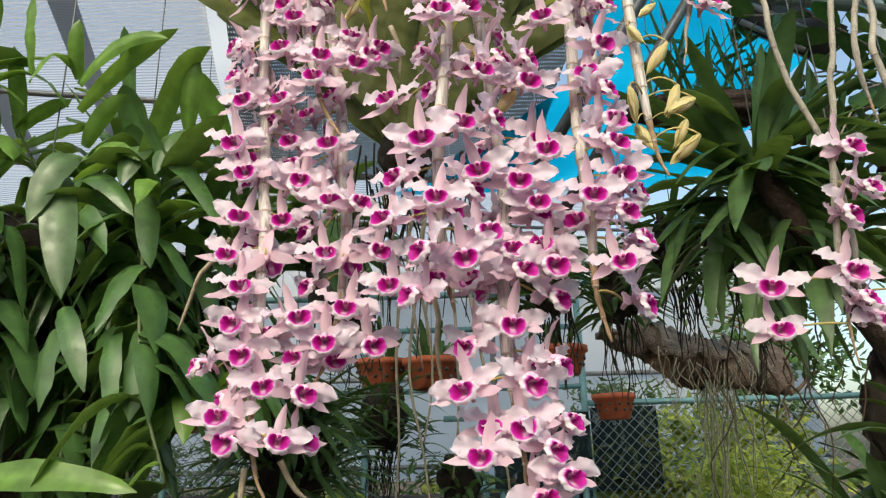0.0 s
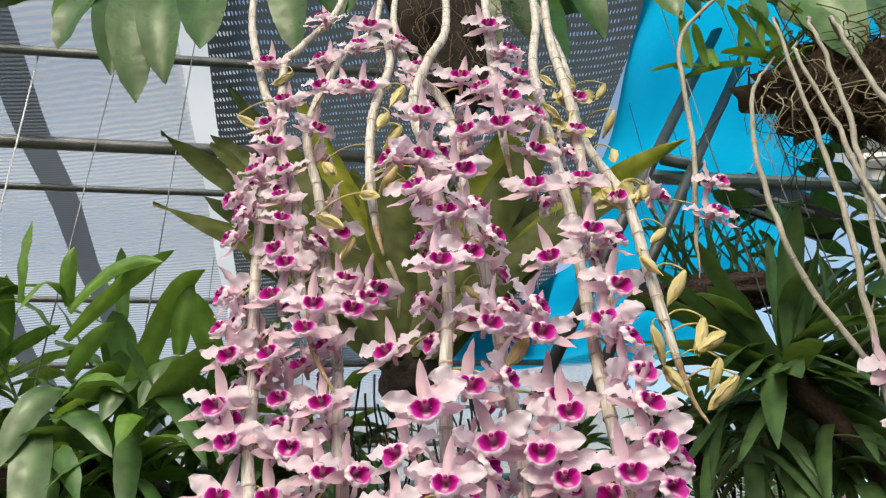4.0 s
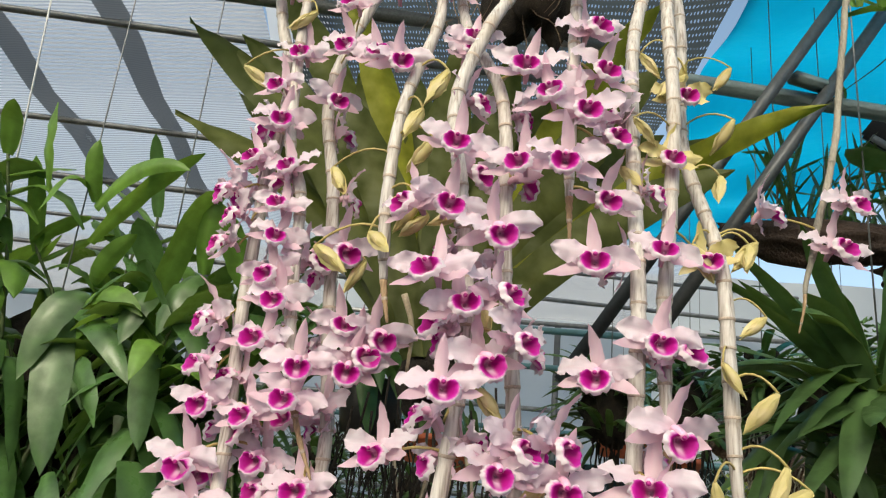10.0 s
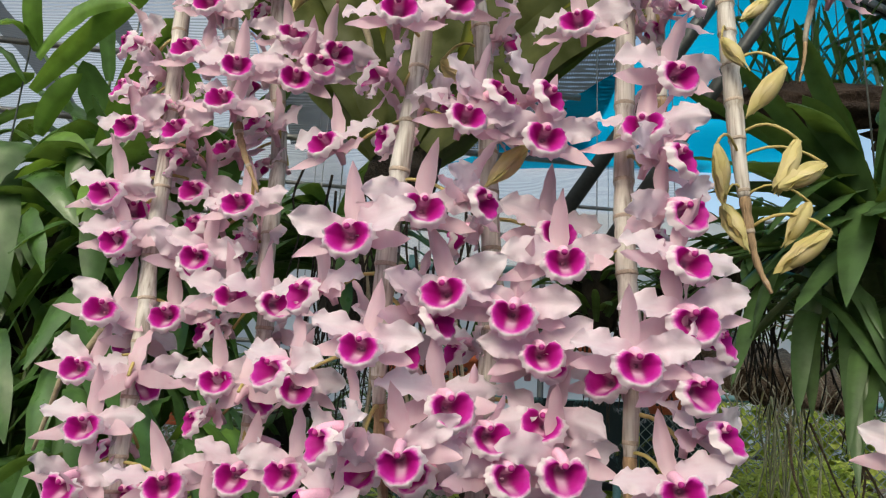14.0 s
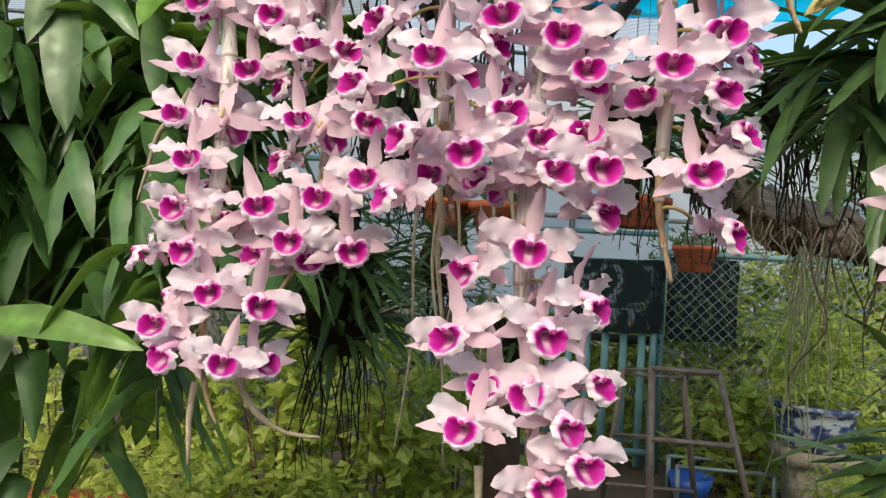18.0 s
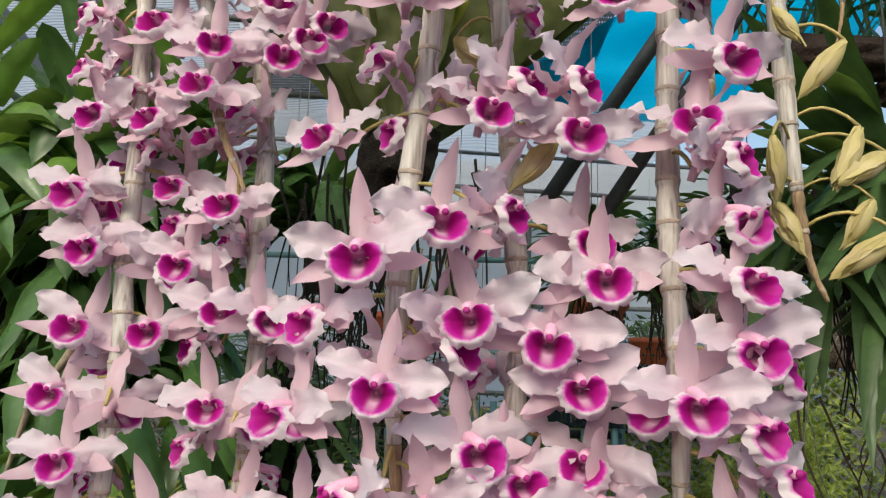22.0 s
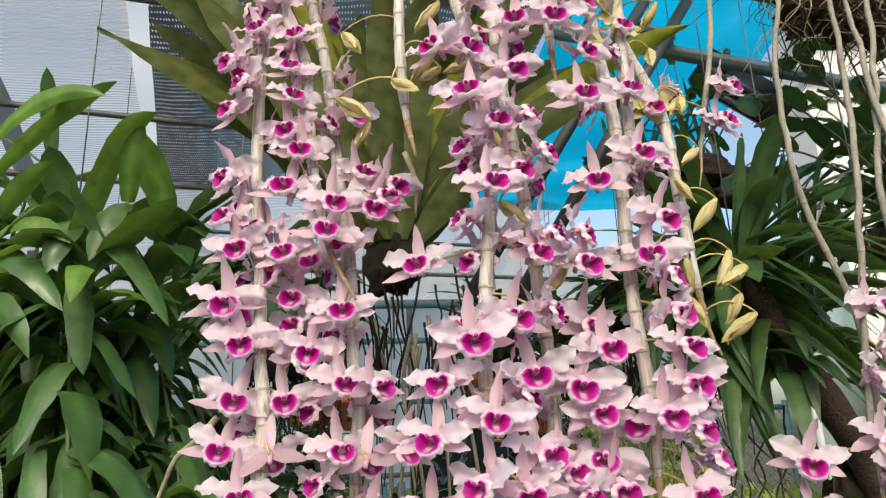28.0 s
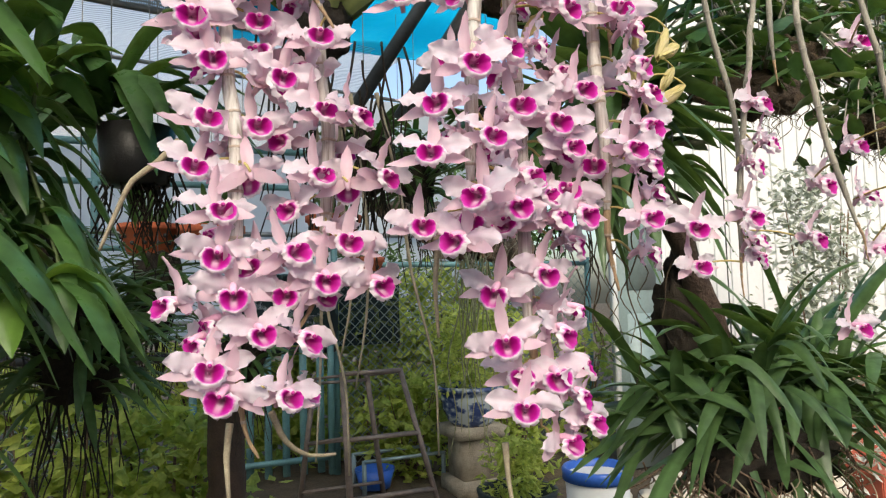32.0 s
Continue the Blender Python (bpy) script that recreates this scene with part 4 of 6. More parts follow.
for p0, p1, w in (((0.156, 1.50, 1.92), (0.936, 1.50, 3.13), 0.024), ((0.281, 1.56, 1.92), (1.061, 1.56, 3.13), 0.024), ((0.437, 1.60, 2.69), (3.28, 1.60, 2.27), 0.021), ((0.66, 1.53, 2.67), (0.78, 1.57, 2.66), 0.018), ((-2.3, 4.9, 0), (-2.3, 4.9, 3.0), 0.03), ((0.50, 6.9, 0), (0.50, 6.9, 3.0), 0.03), ((-5.5, 1.25, 0), (-5.5, 1.25, 3.0), 0.03), ((-5.5, 5.2, 0), (-5.5, 5.2, 3.0), 0.03), ((3.26, 1.60, 0), (3.26, 1.60, 2.30), 0.03)):
    d = (Vector(p1) - Vector(p0))
    m = Matrix.Translation((Vector(p0) + Vector(p1)) / 2) @ d.to_track_quat("Z", "Y").to_matrix().to_4x4()
    bm = bmesh.new()
    box(bm, -w, -w * 0.6, -d.length / 2, w, w * 0.6, d.length / 2, 0.004)
    part("beam", bm, teal_grey if abs(d.z) < 0.5 else steel_mat, roof, m=m)

# black lamp box on the beam
lampbox = thing("lamp_housing", "black rectangular lamp housing with pale reflector strips", "lamp", at=(1.06, 1.71, 2.59))
lm = pose(0, 0, 0, 20, 38, -10) @ Matrix.Scale(0.79, 4)
bm = bmesh.new()
box(bm, -0.19, -0.03, -0.075, 0.19, 0.03, 0.075, 0.01)
part("housing", bm, black_mat, lampbox, m=lm)
for k in (-1, 1):
    bm = bmesh.new()
    box(bm, -0.16, -0.036, -0.03 + 0.034 * k - 0.01, 0.10, -0.031, -0.03 + 0.034 * k + 0.012, 0.002)
    part("reflector", bm, pipe_mat, lampbox, m=lm)
bm = bmesh.new()
tube(bm, [Vector((-0.06, -0.02, 0.05)), Vector((-0.10, -0.11, 0.06))], 0.010, 8)
part("bracket", bm, steel_mat, lampbox)

# ---- fern: a fan of broad olive leaves behind the canes ----
rng = random.Random(5)
fern = thing("fern_plant", "bird's-nest fern with broad olive leaves on a dark root ball", "fern", at=(-0.05, 0.94, 1.86))
for i in range(30):
    a = radians(-44 + 98 * (i + rng.random()) / 30)
    L = rng.uniform(0.42, 0.70) * (1 - 0.12 * abs(a))
    t = Vector((math.sin(a) * L * 1.05, rng.uniform(-0.03, 0.30), math.cos(a) * L * 0.95 + 0.03))
    bm = bmesh.new()
    b0 = Vector((math.sin(a) * 0.04, rng.uniform(-0.02, 0.05), 0.02))
    blade(bm, bez(b0, t * 0.5 + Vector((0, 0.04, 0.10)), t, 12), oval(rng.uniform(0.030, 0.044), 0.6, 0.3, 0.55), (math.cos(a), rng.uniform(-0.2, 0.7), -math.sin(a)), 0.22, 4, 0.006, rng)
    part("leaf", bm, fan_leaf, fern)
lump("root_ball", (0.0, 0.02, 0.0), (0.04, 0.04, 0.05), root_mat, fern, rng)
for tx, tz, w, m_ in ((-0.46, 0.55, 0.034, fan_leaf), (-0.45, 0.38, 0.030, fan_leaf), (-0.34, 0.66, 0.034, fan_leaf), (0.54, 0.44, 0.022, yellow_leaf), (0.30, 0.60, 0.030, yellow_leaf), (-0.20, 0.62, 0.030, yellow_leaf)):
    bm = bmesh.new()
    t = Vector((tx, 0.05, tz))
    blade(bm, bez((0, 0.04, 0.03), t * 0.5 + Vector((0, 0.06, 0.13)), t, 12), oval(w, 0.6, 0.3, 0.6), (tz, 0.4, -tx), 0.25, 4, 0.006, rng)
    part("leaf", bm, m_, fern)
strands(fern, "root", (0, -0.03, -0.06), 40, (0.09, 0.06, 0.06), 0.20, 0.0018, root_mat, rng)
strands(fern, "aerial_root", (0.02, 0.0, -0.10), 7, (0.09, 0.05, 0.03), 0.45, 0.0032, aerial_mat, rng, 0.22)
wire(fern, -0.05, 0.98, 1.72, 3.10)

# ---- root block that carries the flowering orchid ----
mount = thing("root_mount", "dark block of packed fern roots that carries the orchid", "plant mount", at=(0.05, 0.87, 2.50))
lump("root_block", (0, 0.02, 0.06), (0.095, 0.075, 0.23), root_mat, mount, rng)
strands(mount, "root", (0, -0.04, 0.08), 130, (0.13, 0.06, 0.20), 0.18, 0.0010, bark_mat, rng, 0.8)
wire(mount, 0.05, 0.85, 2.60, 2.99)

# ---- leafy stems above the flowers ----
crown = thing("leafy_orchid", "orchid stem with broad hanging green leaves overhead", "orchid", at=(0, 0, 0))
bm = bmesh.new()
tube(bm, smooth_path([(0.02, 0.86, 2.62), (-0.25, 0.88, 2.73), (-0.50, 0.86, 2.69), (-0.68, 0.84, 2.68)], 0.02), 0.006, 8)
part("stem", bm, bare_mat, crown)
bm = bmesh.new()
tube(bm, smooth_path([(0.05, 0.88, 2.62), (0.25, 0.92, 2.76), (0.50, 0.92, 2.72), (0.72, 0.92, 2.66), (0.86, 0.90, 2.56)], 0.02), 0.006, 8)
part("stem", bm, bare_mat, crown)
LEFT_LEAVES = ((-0.65, 2.68, -0.7, 2.5, 0.026), (-0.6, 2.69, -0.55, 2.38, 0.028), (-0.54, 2.69, -0.5, 2.41, 0.028), (-0.46, 2.7, -0.43, 2.45, 0.03), (-0.62, 2.68, -0.6, 2.44, 0.024), (-0.3, 2.73, -0.27, 2.46, 0.028), (-0.22, 2.72, -0.2, 2.48, 0.026), (-0.15, 2.71, -0.17, 2.52, 0.024), (0.16, 2.73, 0.21, 2.5, 0.028), (0.22, 2.76, 0.27, 2.42, 0.026))
RIGHT_LEAVES = ((0.28, 2.76, 0.36, 2.5, 0.028), (0.36, 2.75, 0.4, 2.6, 0.03), (0.42, 2.74, 0.5, 2.5, 0.028), (0.5, 2.72, 0.49, 2.62, 0.034), (0.55, 2.72, 0.6, 2.62, 0.032), (0.6, 2.7, 0.66, 2.48, 0.026), (0.68, 2.68, 0.78, 2.52, 0.03), (0.76, 2.64, 0.78, 2.36, 0.04), (0.82, 2.6, 0.9, 2.38, 0.04), (0.34, 2.76, 0.22, 2.66, 0.026), (0.62, 2.7, 0.52, 2.6, 0.024), (0.12, 2.7, 0.14, 2.42, 0.02), (0.84, 2.56, 0.74, 2.44, 0.03))
for bx, bz, tx, tz, w in LEFT_LEAVES + RIGHT_LEAVES:
    bm = bmesh.new()
    if bx < -0.1:
        bx, tx, bz, tz = bx + 0.05, tx + 0.05, bz - 0.02, tz - 0.01
    y0 = 0.86 + 0.06 * min(1, max(0, bx * 4))
    blade(bm, bez((bx, y0, bz), ((bx + tx) / 2, y0 - 0.05, (bz + tz) / 2 + 0.03), (tx, y0 - 0.03 + rng.uniform(-0.02, 0.04), tz), 9), oval(w * 1.5, 0.55, 0.30, 0.45), (1, rng.uniform(-0.6, 0.6), 0.1), rng.uniform(0.1, 0.4), 4, 0.002, rng)
    # right-hand leaves get a lighter green to stand in for sunlight on them
    part("leaf", bm, top_leaf if bx < 0.3 else strap_mat, crown)
for i in range(34):
    bx = rng.uniform(0.30, 1.0)
    bz = 2.72 - 0.16 * max(0, bx - 0.5) + rng.uniform(-0.08, 0.06)
    y0 = rng.uniform(0.86, 1.06)
    L = rng.uniform(0.10, 0.20)
    a = rng.uniform(-1.1, 1.1)
    t = Vector((bx + math.sin(a) * L, y0 - rng.uniform(-0.02, 0.08), bz - math.cos(a) * L * rng.uniform(0.3, 1.0)))
    bm = bmesh.new()
    blade(bm, bez((bx, y0, bz), (Vector((bx, y0, bz)) + t) / 2 + Vector((0, -0.02, 0.04)), t, 8), oval(rng.uniform(0.022, 0.036), 0.6, 0.3, 0.45), (1, rng.uniform(-0.7, 0.7), 0.3), rng.uniform(0.1, 0.4), 4, 0.002, rng)
    # sunlight on this side is likewise put in by mixing lighter greens
    part("leaf", bm, (strap_mat, bright_leaf, top_leaf, strap_mat)[i % 4], crown)
for i in range(10):
    bx = rng.uniform(-0.74, -0.40)
    y0 = rng.uniform(0.82, 0.92)
    bz = 2.69 + rng.uniform(-0.02, 0.05)
    a = rng.uniform(-1.0, 1.0)
    L = rng.uniform(0.11, 0.19)
    t = Vector((bx + math.sin(a) * L, y0 - rng.uniform(-0.03, 0.06), bz - math.cos(a) * L * rng.uniform(0.4, 1.0)))
    bm = bmesh.new()
    blade(bm, bez((bx, y0, bz), (Vector((bx, y0, bz)) + t) / 2 + Vector((math.sin(a) * 0.02, -0.03, 0.05)), t, 8), oval(rng.uniform(0.022, 0.034), 0.6, 0.3, 0.45), (1, rng.uniform(-0.9, 0.9), 0.3), rng.uniform(0.1, 0.4), 4, 0.003, rng)
    part("leaf", bm, top_leaf if i % 3 else bright_leaf, crown)
wire(crown, -0.52, 0.86, 2.69, 2.99)
wire(crown, 0.60, 0.92, 2.70, 2.99)

# ---- root ball of the second orchid ----
rng = random.Random(8)
ball = lump("root_ball", (0.845, 1.0, 2.40), (0.16, 0.09, 0.090), fibre_mat, spray, rng, 0.6)
strands(spray, "root", (0.845, 0.95, 2.41), 420, (0.18, 0.09, 0.10), 0.13, 0.0015, fibre_mat, rng, 1.6)
strands(spray, "aerial_root", (0.76, 0.91, 2.34), 40, (0.17, 0.06, 0.05), 0.12, 0.0014, aerial_mat, rng, 1.5)
for i in range(26):
    a = rng.uniform(0, 6.28)
    b0 = Vector((0.62 + rng.uniform(-0.12, 0.2), 0.93, 2.42))
    t = b0 + Vector((math.cos(a) * 0.10 - 0.05, math.sin(a) * 0.06, rng.uniform(-0.02, 0.10)))
    bm = bmesh.new()
    hang_leaf(bm, b0, t, 0.03, 0.009, rng)
    part("leaf", bm, bright_leaf, spray)
wire(spray, 0.74, 0.96, 2.38, 3.12)
wire(spray, 0.60, 0.85, 2.40, 2.99)

# ---- left plant: a hanging mass of broad strap leaves ----
rng = random.Random(21)
leafy = thing("strap_orchid", "hanging orchid with a mass of broad green strap leaves", "orchid", at=(-0.76, 1.27, 1.70))
stems = []
for i in range(15):
    x0 = -0.52 + 0.88 * i / 14
    yo = rng.uniform(-0.10, 0.18)
    top = rng.uniform(0.22, 0.42) - 0.10 * abs(x0 - 0.1) + (0.14 if -0.25 < x0 < 0.10 else 0)
    pts = [Vector((x0 * 0.75, yo + 0.08, -0.1)), Vector((x0 * 0.9, yo, top * 0.6)), Vector((x0 + rng.uniform(-0.05, 0.05), yo - 0.05, top))]
    stems.append((pts, True))
    pts = [Vector((x0 * 0.75, yo + 0.05, 0.15)), Vector((x0 * 0.95 + 0.02, yo - 0.05, -0.15)), Vector((x0 + 0.02 + rng.uniform(-0.06, 0.06), yo - 0.08, (-0.62 if x0 < 0.08 else -0.62 + 1.5 * min(0.28, x0 - 0.08)) + rng.uniform(-0.05, 0.15)))]
    stems.append((pts, False))
for pts, up in stems:
    path = smooth_path(pts, 0.02)
    bm = bmesh.new()
    tube(bm, path, lambda t: 0.0048 * (1 - 0.4 * t), 6)
    part("stem", bm, stem_mat, leafy)
    n = 26 if up else 20
    for k in range(n):
        t = (k + rng.random() * 0.6) / n
        p = path[min(len(path) - 1, int(t * len(path)))]
        a = rng.uniform(-2.6, 2.6) - 1.57
        L = rng.uniform(0.15, 0.26) * (1 if up else 1.12)
        out = Vector((math.cos(a), math.sin(a) * 0.7, 0))
        if up and t > 0.88:
            tip = p + out * L * rng.uniform(0.35, 0.8) + Vector((0, 0, L * rng.uniform(0.2, 0.8)))
            sag = L * 0.10
        elif up and t > 0.5:
            tip = p + out * L * rng.uniform(0.55, 0.95) + Vector((0, 0, L * rng.uniform(-0.35, 0.35)))
            sag = L * rng.uniform(0.35, 0.6)
        else:
            tip = p + out * L * rng.uniform(0.35, 0.80) + Vector((0, 0, -L * rng.uniform(0.25, 0.9)))
            sag = L * rng.uniform(0.30, 0.6)
        bm = bmesh.new()
        hang_leaf(bm, p, tip, sag, rng.uniform(0.018, 0.031) * (1 if up else 1.18), rng)
        part("leaf", bm, bright_leaf if (t > 0.5 if up else t > 0.8) and rng.random() < 0.5 else strap_mat, leafy)
lump("root_ball", (-0.1, 0.20, -0.05), (0.30, 0.08, 0.34), root_mat, leafy, rng)
# young shoots at the top and broad old leaves that hang before the mass: base, tip, bend, half width
SHOOTS = (((-0.06, 0.46), (-0.04, 0.61), 0.0, 0.018), ((0.04, 0.43), (0.24, 0.49), 0.07, 0.016), ((0.04, 0.44), (0.06, 0.54), 0.0, 0.015), ((0.04, 0.45), (-0.02, 0.40), 0.10, 0.019), ((0.27, 0.32), (0.30, 0.45), 0.0, 0.020), ((0.07, 0.29), (0.17, 0.37), 0.0, 0.017), ((0.06, 0.25), (0.21, 0.23), 0.06, 0.017))
OLD_LEAVES = (((0.27, 0.32), (0.24, 0.20), 0.04, 0.023), ((0.20, 0.29), (0.18, 0.18), 0.04, 0.024), ((0.07, 0.27), (0.02, 0.11), 0.08, 0.028), ((0.03, 0.23), (0.10, -0.03), 0.06, 0.032), ((0.06, 0.22), (0.21, 0.12), 0.06, 0.020), ((0.07, 0.15), (0.17, 0.05), 0.05, 0.021), ((0.21, 0.20), (0.25, 0.02), 0.03, 0.023), ((0.20, 0.25), (0.37, 0.09), 0.10, 0.020), ((0.07, -0.03), (0.16, -0.19), 0.04, 0.021), ((0.23, -0.05), (0.24, -0.24), 0.02, 0.028), ((0.17, -0.07), (0.21, -0.23), 0.02, 0.020), ((0.06, -0.07), (0.09, -0.22), 0.02, 0.026))
for leaves, young in ((SHOOTS, True), (OLD_LEAVES, False)):
    for (x0, z0), (x1, z1), bend, w in leaves:
        a, c = Vector((x0, -0.10, z0)), Vector((x1, -0.16, z1))
        side = (c - a).cross(Vector((rng.uniform(-0.9, 0.9), -1, rng.uniform(-0.6, 0.5)))).normalized()
        bm = bmesh.new()
        blade(bm, bez(a, (a + c) / 2 + Vector((0, -0.03, bend)), c, 10), oval(w, 0.6, 0.5, 0.5), side, rng.uniform(0.15, 0.4), 4, w * 0.10, rng)
        part("leaf", bm, bright_leaf if young else dark_leaf if w > 0.022 else strap_mat, leafy)
# two long bright leaves that stand out of the mass
for b0, t, sag, w in (((0.06, -0.12, 0.36), (0.24, -0.12, 0.54), 0.05, 0.022), ((0.17, -0.1, 0.12), (0.34, -0.2, 0.44), 0.22, 0.026)):
    bm = bmesh.new()
    hang_leaf(bm, b0, t, sag, w, rng)
    part("leaf", bm, bright_leaf, leafy)
bm = bmesh.new()
blade(bm, bez((-0.061, -0.150, -0.343), (0.113, -0.220, -0.296), (0.287, -0.210, -0.349), 12), oval(0.026, 0.6, 0.5, 0.45), (0, 0.5, 1), 0.2, 4, 0.003, rng)
part("leaf", bm, bright_leaf, leafy, "long bright green leaf")
for p0, p1 in (((-1.02, 1.25, 2.99), (-0.98, 1.28, 2.05)), ((-1.20, 1.25, 2.99), (-1.16, 1.28, 2.0))):
    bm = bmesh.new()
    tube(bm, [Vector(p0), (Vector(p0) + Vector(p1)) / 2, Vector(p1)], 0.0022, 5)
    part("twine", bm, white_wall, leafy, "white hanging twine").matrix_parent_inverse = leafy.matrix_basis.inverted()
wire(leafy, -0.80, 1.25, 1.9, 2.99)
wire(leafy, -0.60, 1.25, 1.9, 2.99)

# ---- right: orchids on driftwood ----
def rosette(name, label, at, n, length, width, material, rng, lo=-0.7, hi=1.0, flat=0.7, droop=0.0):
    ob = thing(name, label, "orchid", at=at)
    for i in range(n):
        a = rng.uniform(0, 6.28)
        e = rng.uniform(lo, hi)
        L = length * rng.uniform(0.65, 1.15)
        h = math.sqrt(max(0.05, 1 - e * e * 0.8))
        b0 = Vector((math.cos(a) * 0.02, math.sin(a) * 0.02, rng.uniform(-0.06, 0.06)))
        t = b0 + Vector((math.cos(a) * L * h, math.sin(a) * L * h * flat, e * L))
        t.z -= droop * L * h
        bm = bmesh.new()
        hang_leaf(bm, b0, t, L * (rng.uniform(0.08, 0.28) + droop * 0.9 * h), width * rng.uniform(0.75, 1.2), rng, 0.6)
        part("leaf", bm, material, ob)
    return ob


rng = random.Random(33)
vanda = rosette("strap_orchid", "dark green strap-leaved orchid on a driftwood branch", (0.64, 1.22, 1.90), 74, 0.33, 0.021, dark_leaf, rng, -0.75, 0.8)
for b0, t, w in (((0, 0, 0), (0.03, -0.05, 0.28), 0.022), ((0.1, 0, 0), (0.13, -0.03, 0.26), 0.018), ((0.16, 0.02, 0.02), (0.24, 0, 0.27), 0.02), ((-0.02, 0, 0), (-0.10, -0.1, 0.16), 0.02), ((0.1, 0, -0.02), (0.42, -0.05, -0.02), 0.018), ((0.1, 0, -0.06), (0.40, -0.05, -0.10), 0.016), ((0.12, 0, 0.03), (0.45, 0.0, 0.14), 0.016)):
    bm = bmesh.new()
    hang_leaf(bm, b0, t, 0.04, w, rng, 0.7)
    part("leaf", bm, strap_mat, vanda)
for i in range(44):
    bm = bmesh.new()
    x0 = rng.uniform(-0.14, 0.20)
    out = rng.uniform(-0.16, 0.18)
    hang_leaf(bm, (x0, 0.04, -0.06 - rng.uniform(0, 0.16)), (x0 + out, -0.05 + rng.uniform(-0.1, 0.1), -0.30 + rng.uniform(-0.10, 0.12)), 0.10 + abs(out) * 0.3, rng.uniform(0.013, 0.019), rng, 0.7)
    part("leaf", bm, low_leaf if i % 2 else dark_leaf, vanda)
wire(vanda, 0.66, 1.25, 1.9, 3.10)
strands(vanda, "root", (0.02, 0.05, -0.30), 14, (0.16, 0.05, 0.05), 0.28, 0.0020, fibre_mat, rng, 0.6)

stick = thing("driftwood_branch", "dark brown driftwood branch among the orchid leaves", "driftwood", at=(0, 0, 0))
bm = bmesh.new()
tube(bm, smooth_path([(0.615, 1.18, 1.91), (0.66, 1.19, 1.84), (0.72, 1.2, 1.745), (0.80, 1.22, 1.62), (0.88, 1.25, 1.48), (1.00, 1.30, 1.28), (1.08, 1.36, 1.14)], 0.02), lambda t: 0.020 + 0.022 * t + 0.004 * math.sin(t * 23), 10)
for v in bm.verts:
    v.co += Vector((1, 1, 1)) * noise.noise(v.co * 28) * 0.006
part("branch", bm, dark_wood, stick)
wire(stick, 0.80, 1.22, 1.6, 3.10)
log = thing("driftwood_log", "weathered brown driftwood log hung from wires", "driftwood", at=(0, 0, 0))
bm = bmesh.new()
tube(bm, smooth_path([(0.84, 3.6, 2.02), (1.05, 3.6, 1.95), (1.25, 3.6, 1.86), (1.45, 3.6, 1.82), (1.62, 3.6, 1.77), (1.80, 3.6, 1.74)], 0.014), lambda t: 0.050 + 0.075 * math.sin(math.pi * min(1, 0.05 + t * 0.8)), 28)
for v in bm.verts:
    v.co += Vector((0.3, 1, 1)) * (noise.noise(v.co * 6) * 0.10 + (abs(noise.noise(v.co * 14)) - 0.2) * 0.11 + noise.noise(v.co * 55) * 0.014)
part("log", bm, bark_mat, log)
strands(log, "hanging_root", (1.40, 3.50, 1.72), 20, (0.12, 0.06, 0.05), 1.0, 0.0052, green_root, rng, 0.28)
strands(log, "root", (1.40, 3.45, 1.84), 34, (0.35, 0.04, 0.06), 0.35, 0.0034, aerial_mat, rng, 0.9)
wire(log, 1.00, 3.6, 1.95, 3.10)
wire(log, 1.70, 3.6, 1.75, 3.10)

upper = thing("vanda_orchid", "thin-leaved orchid growing upright on dark wood", "orchid", at=(0.78, 1.75, 2.34))
lump("wood", (0.02, 0.0, 0.0), (0.26, 0.06, 0.05), dark_wood, upper, rng, 0.4)
lump("wood_end", (0.28, 0.0, -0.06), (0.12, 0.06, 0.05), dark_wood, upper, rng, 0.4)
for i in range(46):
    x0 = rng.uniform(-0.16, 0.20)
    bm = bmesh.new()
    hang_leaf(bm, (x0, rng.uniform(-0.04, 0.04), 0.03), (x0 + rng.uniform(-0.14, 0.16), rng.uniform(-0.12, 0.12), rng.uniform(0.14, 0.36)), 0.03, 0.006, rng, 0.7)
    part("leaf", bm, dark_leaf if i % 3 else grey_leaf, upper)
for i in range(26):
    x0 = rng.uniform(-0.1, 0.25)
    p = Vector((x0, 0.02, rng.uniform(0.05, 0.42)))
    bm = bmesh.new()
    hang_leaf(bm, p, p + Vector((rng.uniform(-0.1, 0.1), -0.03, rng.uniform(-0.04, 0.05))), 0.01, 0.014, rng)
    part("leaf", bm, strap_mat, upper)
wire(upper, 0.70, 1.75, 2.34, 3.10)
wire(upper, 0.88, 1.75, 2.34, 3.10)

far_rosette = rosette("strap_orchid", "dark strap-leaved orchid hung on a wire", (0.88, 1.4, 1.88), 30, 0.34, 0.022, low_leaf, rng, -0.6, 0.9)
lump("root_ball", (0, 0.03, -0.05), (0.07, 0.05, 0.08), root_mat, far_rosette, rng)
wire(far_rosette, 0.88, 1.40, 1.88, 2.92)

